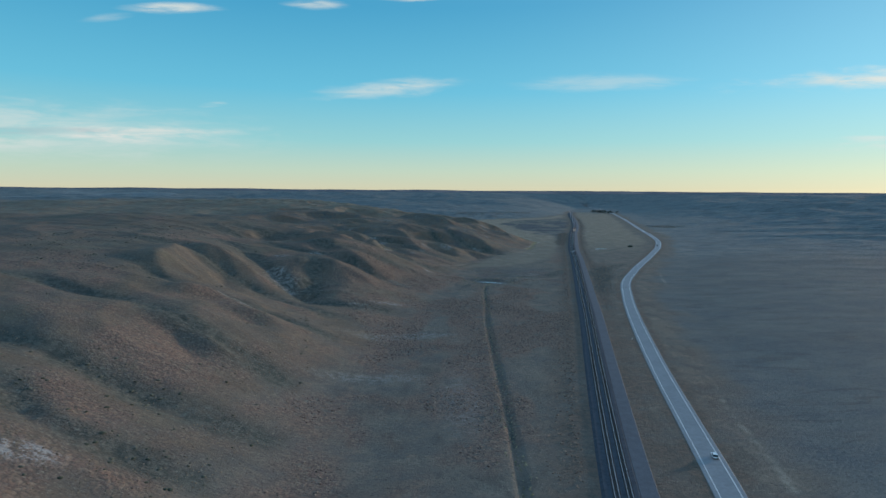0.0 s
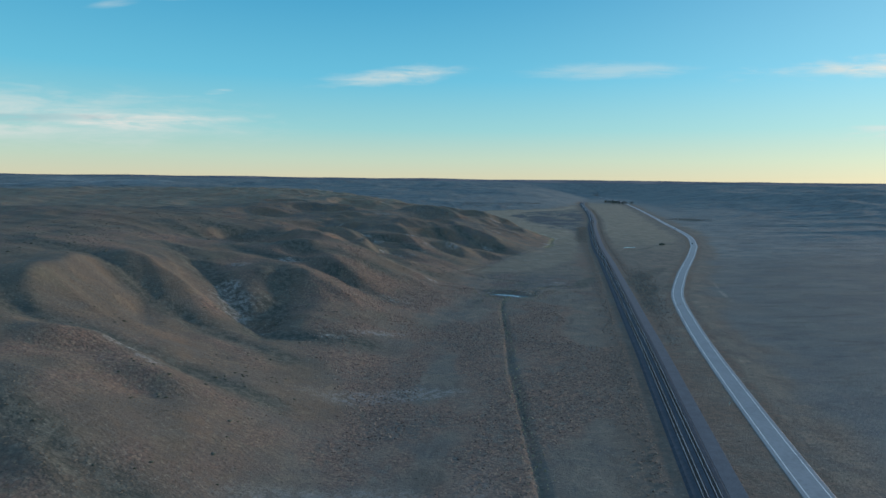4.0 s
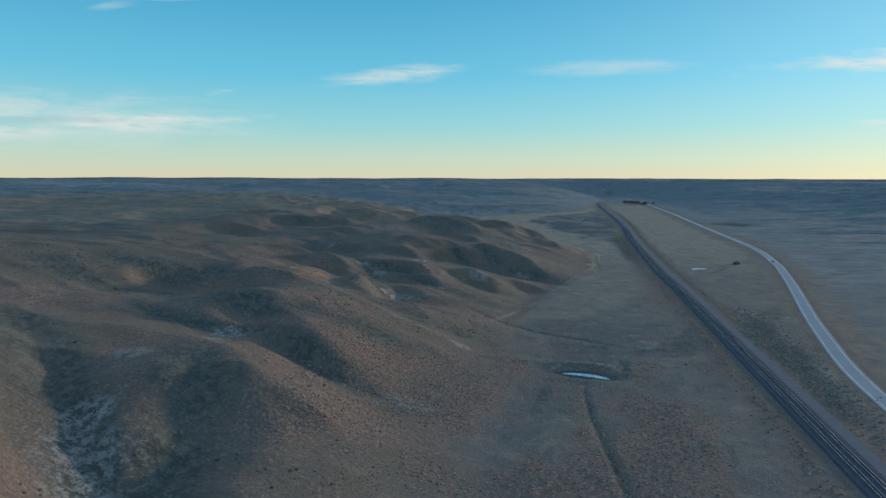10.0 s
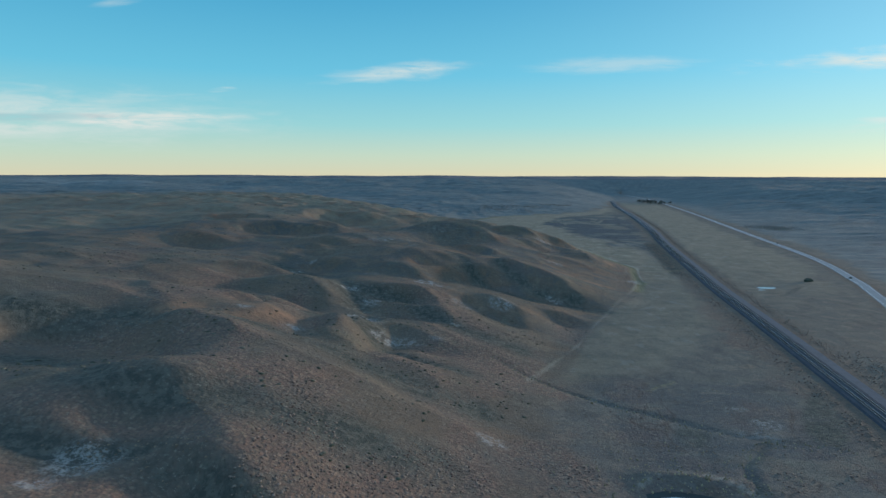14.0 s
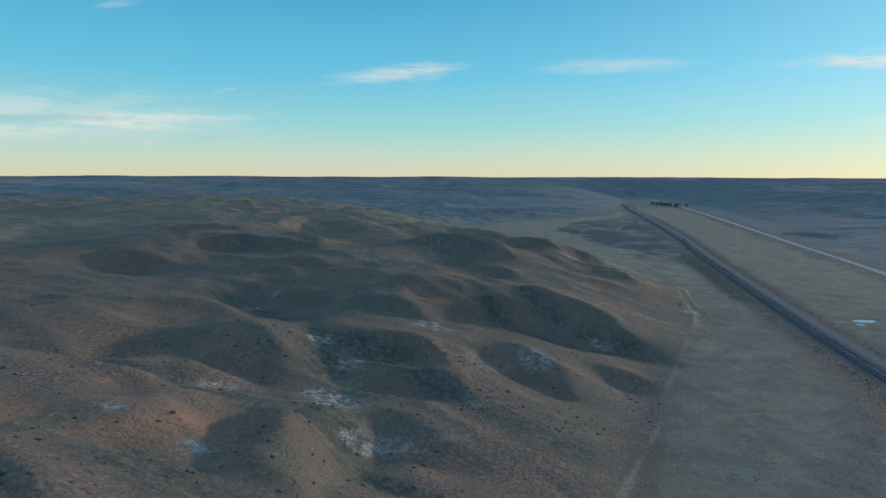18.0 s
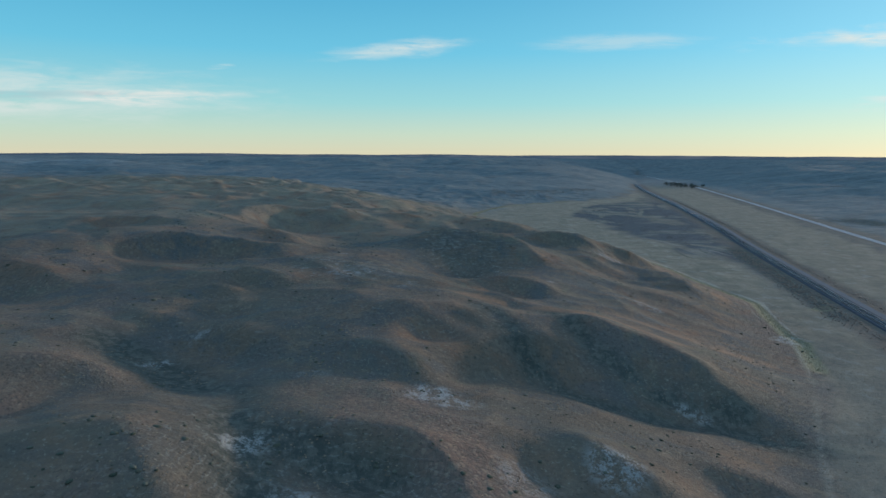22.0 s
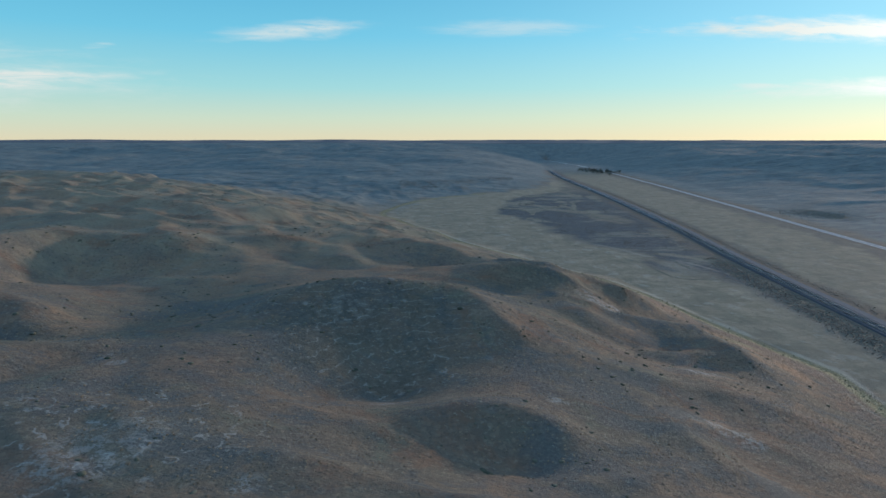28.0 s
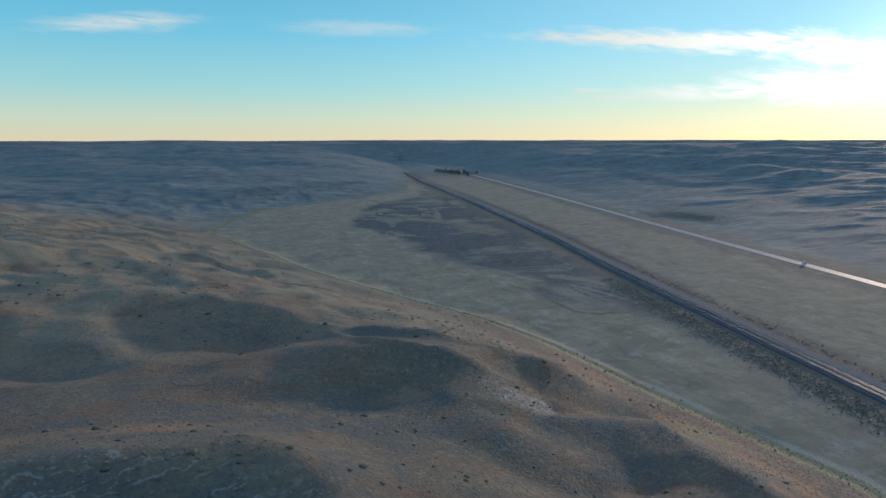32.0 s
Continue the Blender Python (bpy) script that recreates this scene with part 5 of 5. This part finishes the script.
def wheel_bm(r, w, inner):
    bm = bmesh.new()
    bmesh.ops.create_cone(bm, cap_ends=True, segments=18, radius1=r, radius2=r, depth=w)
    bmesh.ops.rotate(bm, matrix=Matrix.Rotation(math.pi / 2, 3, "Y"), verts=bm.verts)
    bmesh.ops.bevel(bm, geom=[e for e in bm.edges if e.calc_face_angle(0) > 1], offset=inner, segments=2, affect="EDGES")
    return bm


def vehicle(name, spine, turn, paint, label, long=4.8, wide=1.9, tall=1.7, bed=False):
    """A car or pickup that faces +y before it is turned."""
    x, y = spine
    body = empty(name, (x, y, 0.365), turn, label, "pickup" if bed else "car", "traffic on the highway")
    h = long / 2
    part("body", block(-wide / 2, wide / 2, -h, h, 0.32, 0.98, 0.12, 0.04), paint, body)
    c0, c1 = (-0.35, 1.25) if bed else (-h + 0.35, 0.95)
    part("roof", block(-wide / 2 + 0.12, wide / 2 - 0.12, c0 + 0.35, c1 - 0.55, tall - 0.12, tall, 0.05), paint, body)
    part("cabin", block(-wide / 2 + 0.05, wide / 2 - 0.05, c0, c1, 0.95, tall - 0.1, 0.06, 0.22), GLASS, body, "dark window glass")
    part("hood", block(-wide / 2 + 0.1, wide / 2 - 0.1, c1 + 0.05, h - 0.1, 0.96, 1.06, 0.04), paint, body)
    if bed:
        part("bed_floor", block(-wide / 2 + 0.2, wide / 2 - 0.2, -h + 0.15, c0 - 0.1, 0.975, 1.0), TRIM, body)
        for s in (-1, 1):
            part("bed_side", block(s * (wide / 2 - 0.1) - 0.07, s * (wide / 2 - 0.1) + 0.07, -h + 0.1, c0, 0.95, 1.32, 0.03), paint, body)
        part("tailgate", block(-wide / 2 + 0.1, wide / 2 - 0.1, -h + 0.04, -h + 0.12, 0.95, 1.32, 0.02), paint, body)
    for end in (-1, 1):
        part("bumper", block(-wide / 2 + 0.05, wide / 2 - 0.05, end * h - 0.1, end * h + 0.1, 0.35, 0.58, 0.05), TRIM, body)
        for s in (-1, 1):
            lamp = block(s * (wide / 2 - 0.28) - 0.18, s * (wide / 2 - 0.28) + 0.18, end * h - 0.08, end * h + 0.03, 0.68, 0.86, 0.03)
            part("headlight" if end > 0 else "tail_light", lamp, LAMP if end > 0 else RED, body)
            tyre = part("tyre", wheel_bm(0.36, 0.24, 0.04), RUBBER, body)
            tyre.location = (s * (wide / 2 - 0.1), end * (h - 0.95), 0.36)
            part("rim", wheel_bm(0.22, 0.26, 0.02), ALLOY, tyre)
    for s in (-1, 1):
        part("mirror", block(s * (wide / 2 + 0.1) - 0.1, s * (wide / 2 + 0.1) + 0.1, c1 - 0.35, c1 - 0.2, 1.0, 1.18, 0.03), paint, body)
    return body


WHITE = plain("white_paint", (0.72, 0.73, 0.74), 0.3, grain=1.0, vary=0.05, spec=0.5)
SLATE = plain("slate_paint", (0.06, 0.09, 0.11), 0.3, grain=1.0, vary=0.1, spec=0.5)


def on_road(y, by):
    line = offset(ROAD, by)
    k = min(range(len(line) - 1), key=lambda i: abs(line[i][1] - y))
    p, q = line[k], line[k + 1]
    return p, math.degrees(math.atan2(q[1] - p[1], q[0] - p[0])) - 90


at, turn = on_road(230, 1.9)
vehicle("suv", at, turn, WHITE, "white sport utility car driving on the highway", 4.7, 1.9, 1.75)
at, turn = on_road(1172, -1.9)
vehicle("pickup", at, turn + 180, SLATE, "dark slate pickup truck driving on the highway", 5.7, 2.0, 1.85, True)
at, turn = on_road(1515, 1.9)
vehicle("suv", at, turn, WHITE, "white sport utility car driving on the highway", 4.7, 1.9, 1.75)

post = empty("marker_post", (130, 423, height_at(130, 423)), 0, "white marker post in the grass beside the highway", "post")
part("post", block(-0.09, 0.09, -0.05, 0.05, -0.1, 1.3, 0.015), WHITE, post)
part("reflector", block(-0.24, 0.24, -0.07, -0.05, 0.85, 1.35, 0.01), LAMP, post)

# ---- far trees ----
BARK = plain("bark", (0.10, 0.085, 0.07), 0.95, grain=3.0, vary=0.3)


def limb(bm, a, b, r0, r1):
    d = (b - a)
    rot = d.to_track_quat("Z", "Y").to_matrix()
    rings = []
    for at, r in ((a, r0), (b, r1)):
        rings.append([bm.verts.new(at + rot @ Vector((r * math.cos(k * math.pi / 3), r * math.sin(k * math.pi / 3), 0))) for k in range(6)])
    for k in range(6):
        bm.faces.new((rings[0][k], rings[0][(k + 1) % 6], rings[1][(k + 1) % 6], rings[1][k]))


CROWN = leafy("grey_twigs", (0.080, 0.084, 0.078), (0.150, 0.150, 0.132))


def tree(seed, tall):
    pick = random.Random(seed)
    thing = new("tree")
    tagged(thing, "leafless grey-brown cottonwood tree in a far grove", "tree", "grove beside the highway")
    bm = bmesh.new()
    fork = Vector((pick.uniform(-0.3, 0.3), pick.uniform(-0.3, 0.3), tall * 0.3))
    limb(bm, Vector((0, 0, -0.4)), fork, 0.42, 0.3)
    tips = []
    for k in range(7):
        a = k * 0.9 + pick.uniform(-0.3, 0.3)
        tip = fork + Vector((math.cos(a) * tall * pick.uniform(0.15, 0.34), math.sin(a) * tall * pick.uniform(0.15, 0.34), tall * pick.uniform(0.25, 0.6)))
        limb(bm, fork, tip, 0.2, 0.05)
        tips.append(tip)
    part("trunk", bm, BARK, thing)
    crown = bmesh.new()
    for tip in tips:
        for _ in range(26):
            c = tip + Vector((pick.gauss(0, 1), pick.gauss(0, 1), pick.gauss(0, 0.8))) * tall * 0.085
            r = pick.uniform(0.25, 0.6)
            vs = [crown.verts.new(c + Vector((pick.uniform(-1, 1), pick.uniform(-1, 1), pick.uniform(-1, 1))) * r * 1.4) for _ in range(4)]
            for f in ((0, 1, 2), (0, 2, 3), (0, 3, 1), (1, 3, 2)):
                crown.faces.new([vs[i] for i in f])
    part("crown", crown, CROWN, thing)
    return thing


kinds = [tree(1, 9), tree(2, 7.5), tree(3, 9.5)]
pick = random.Random(5)
for k in range(64):
    x, y = 762 + pick.gauss(0, 24), 3010 + pick.gauss(0, 55)
    m = pose(x, y, height_at(x, y), 0, 0, pick.uniform(0, 360)) @ Matrix.Scale(pick.uniform(0.8, 1.25), 4)
    if k < 3:
        kinds[k].matrix_world = m
    else:
        copy_thing(kinds[k % 3], m)

cabinet = empty("signal_cabinet", (474, 2330, 0), -12, "white railway signal cabinet beside the far tracks", "cabinet")
part("body", block(-1.4, 1.4, -1.1, 1.1, 0.2, 2.6, 0.04), WHITE, cabinet)
part("roof", block(-1.6, 1.6, -1.3, 1.3, 2.605, 2.8, 0.05), GRAVEL, cabinet)
part("door", block(-0.45, 0.45, -1.14, -1.105, 0.4, 2.3, 0.01), ALLOY, cabinet)
part("plinth", block(-1.5, 1.5, -1.2, 1.2, -0.4, 0.195), GRAVEL, cabinet)

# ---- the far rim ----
# the ridge glows by itself; its haze is put into the blue emission colour
DISTANCE = bpy.data.materials.new("far_hills_glow")
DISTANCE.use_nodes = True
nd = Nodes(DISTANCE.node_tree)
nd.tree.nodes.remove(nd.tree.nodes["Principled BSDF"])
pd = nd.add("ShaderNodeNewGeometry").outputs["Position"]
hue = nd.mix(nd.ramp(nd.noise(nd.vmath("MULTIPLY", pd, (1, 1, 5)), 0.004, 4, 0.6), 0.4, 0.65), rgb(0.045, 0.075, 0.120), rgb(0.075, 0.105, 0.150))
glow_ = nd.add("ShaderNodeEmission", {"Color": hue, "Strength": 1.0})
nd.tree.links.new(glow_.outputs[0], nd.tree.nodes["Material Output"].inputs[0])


def far_rim(radius, base, lift, seed):
    bm = bmesh.new()
    old = None
    for k in range(361):
        a = math.radians(k)
        x, y = 100 + radius * math.sin(a), 400 + radius * math.cos(a)
        side = -math.sin(a)
        z = base + 5 * max(side, 0) + lift * noise.noise(Vector((math.sin(a) * 9, math.cos(a) * 9, seed))) + 0.4 * lift * noise.noise(Vector((math.sin(a) * 31, math.cos(a) * 31, seed)))
        pair = bm.verts.new((x, y, 20)), bm.verts.new((x, y, z)), bm.verts.new((x * 1.02, y * 1.02, 20))
        if old:
            bm.faces.new((old[0], pair[0], pair[1], old[1]))
            bm.faces.new((old[1], pair[1], pair[2], old[2]))
        old = pair
    me = bpy.data.meshes.new("backdrop")
    bm.to_mesh(me)
    bm.free()
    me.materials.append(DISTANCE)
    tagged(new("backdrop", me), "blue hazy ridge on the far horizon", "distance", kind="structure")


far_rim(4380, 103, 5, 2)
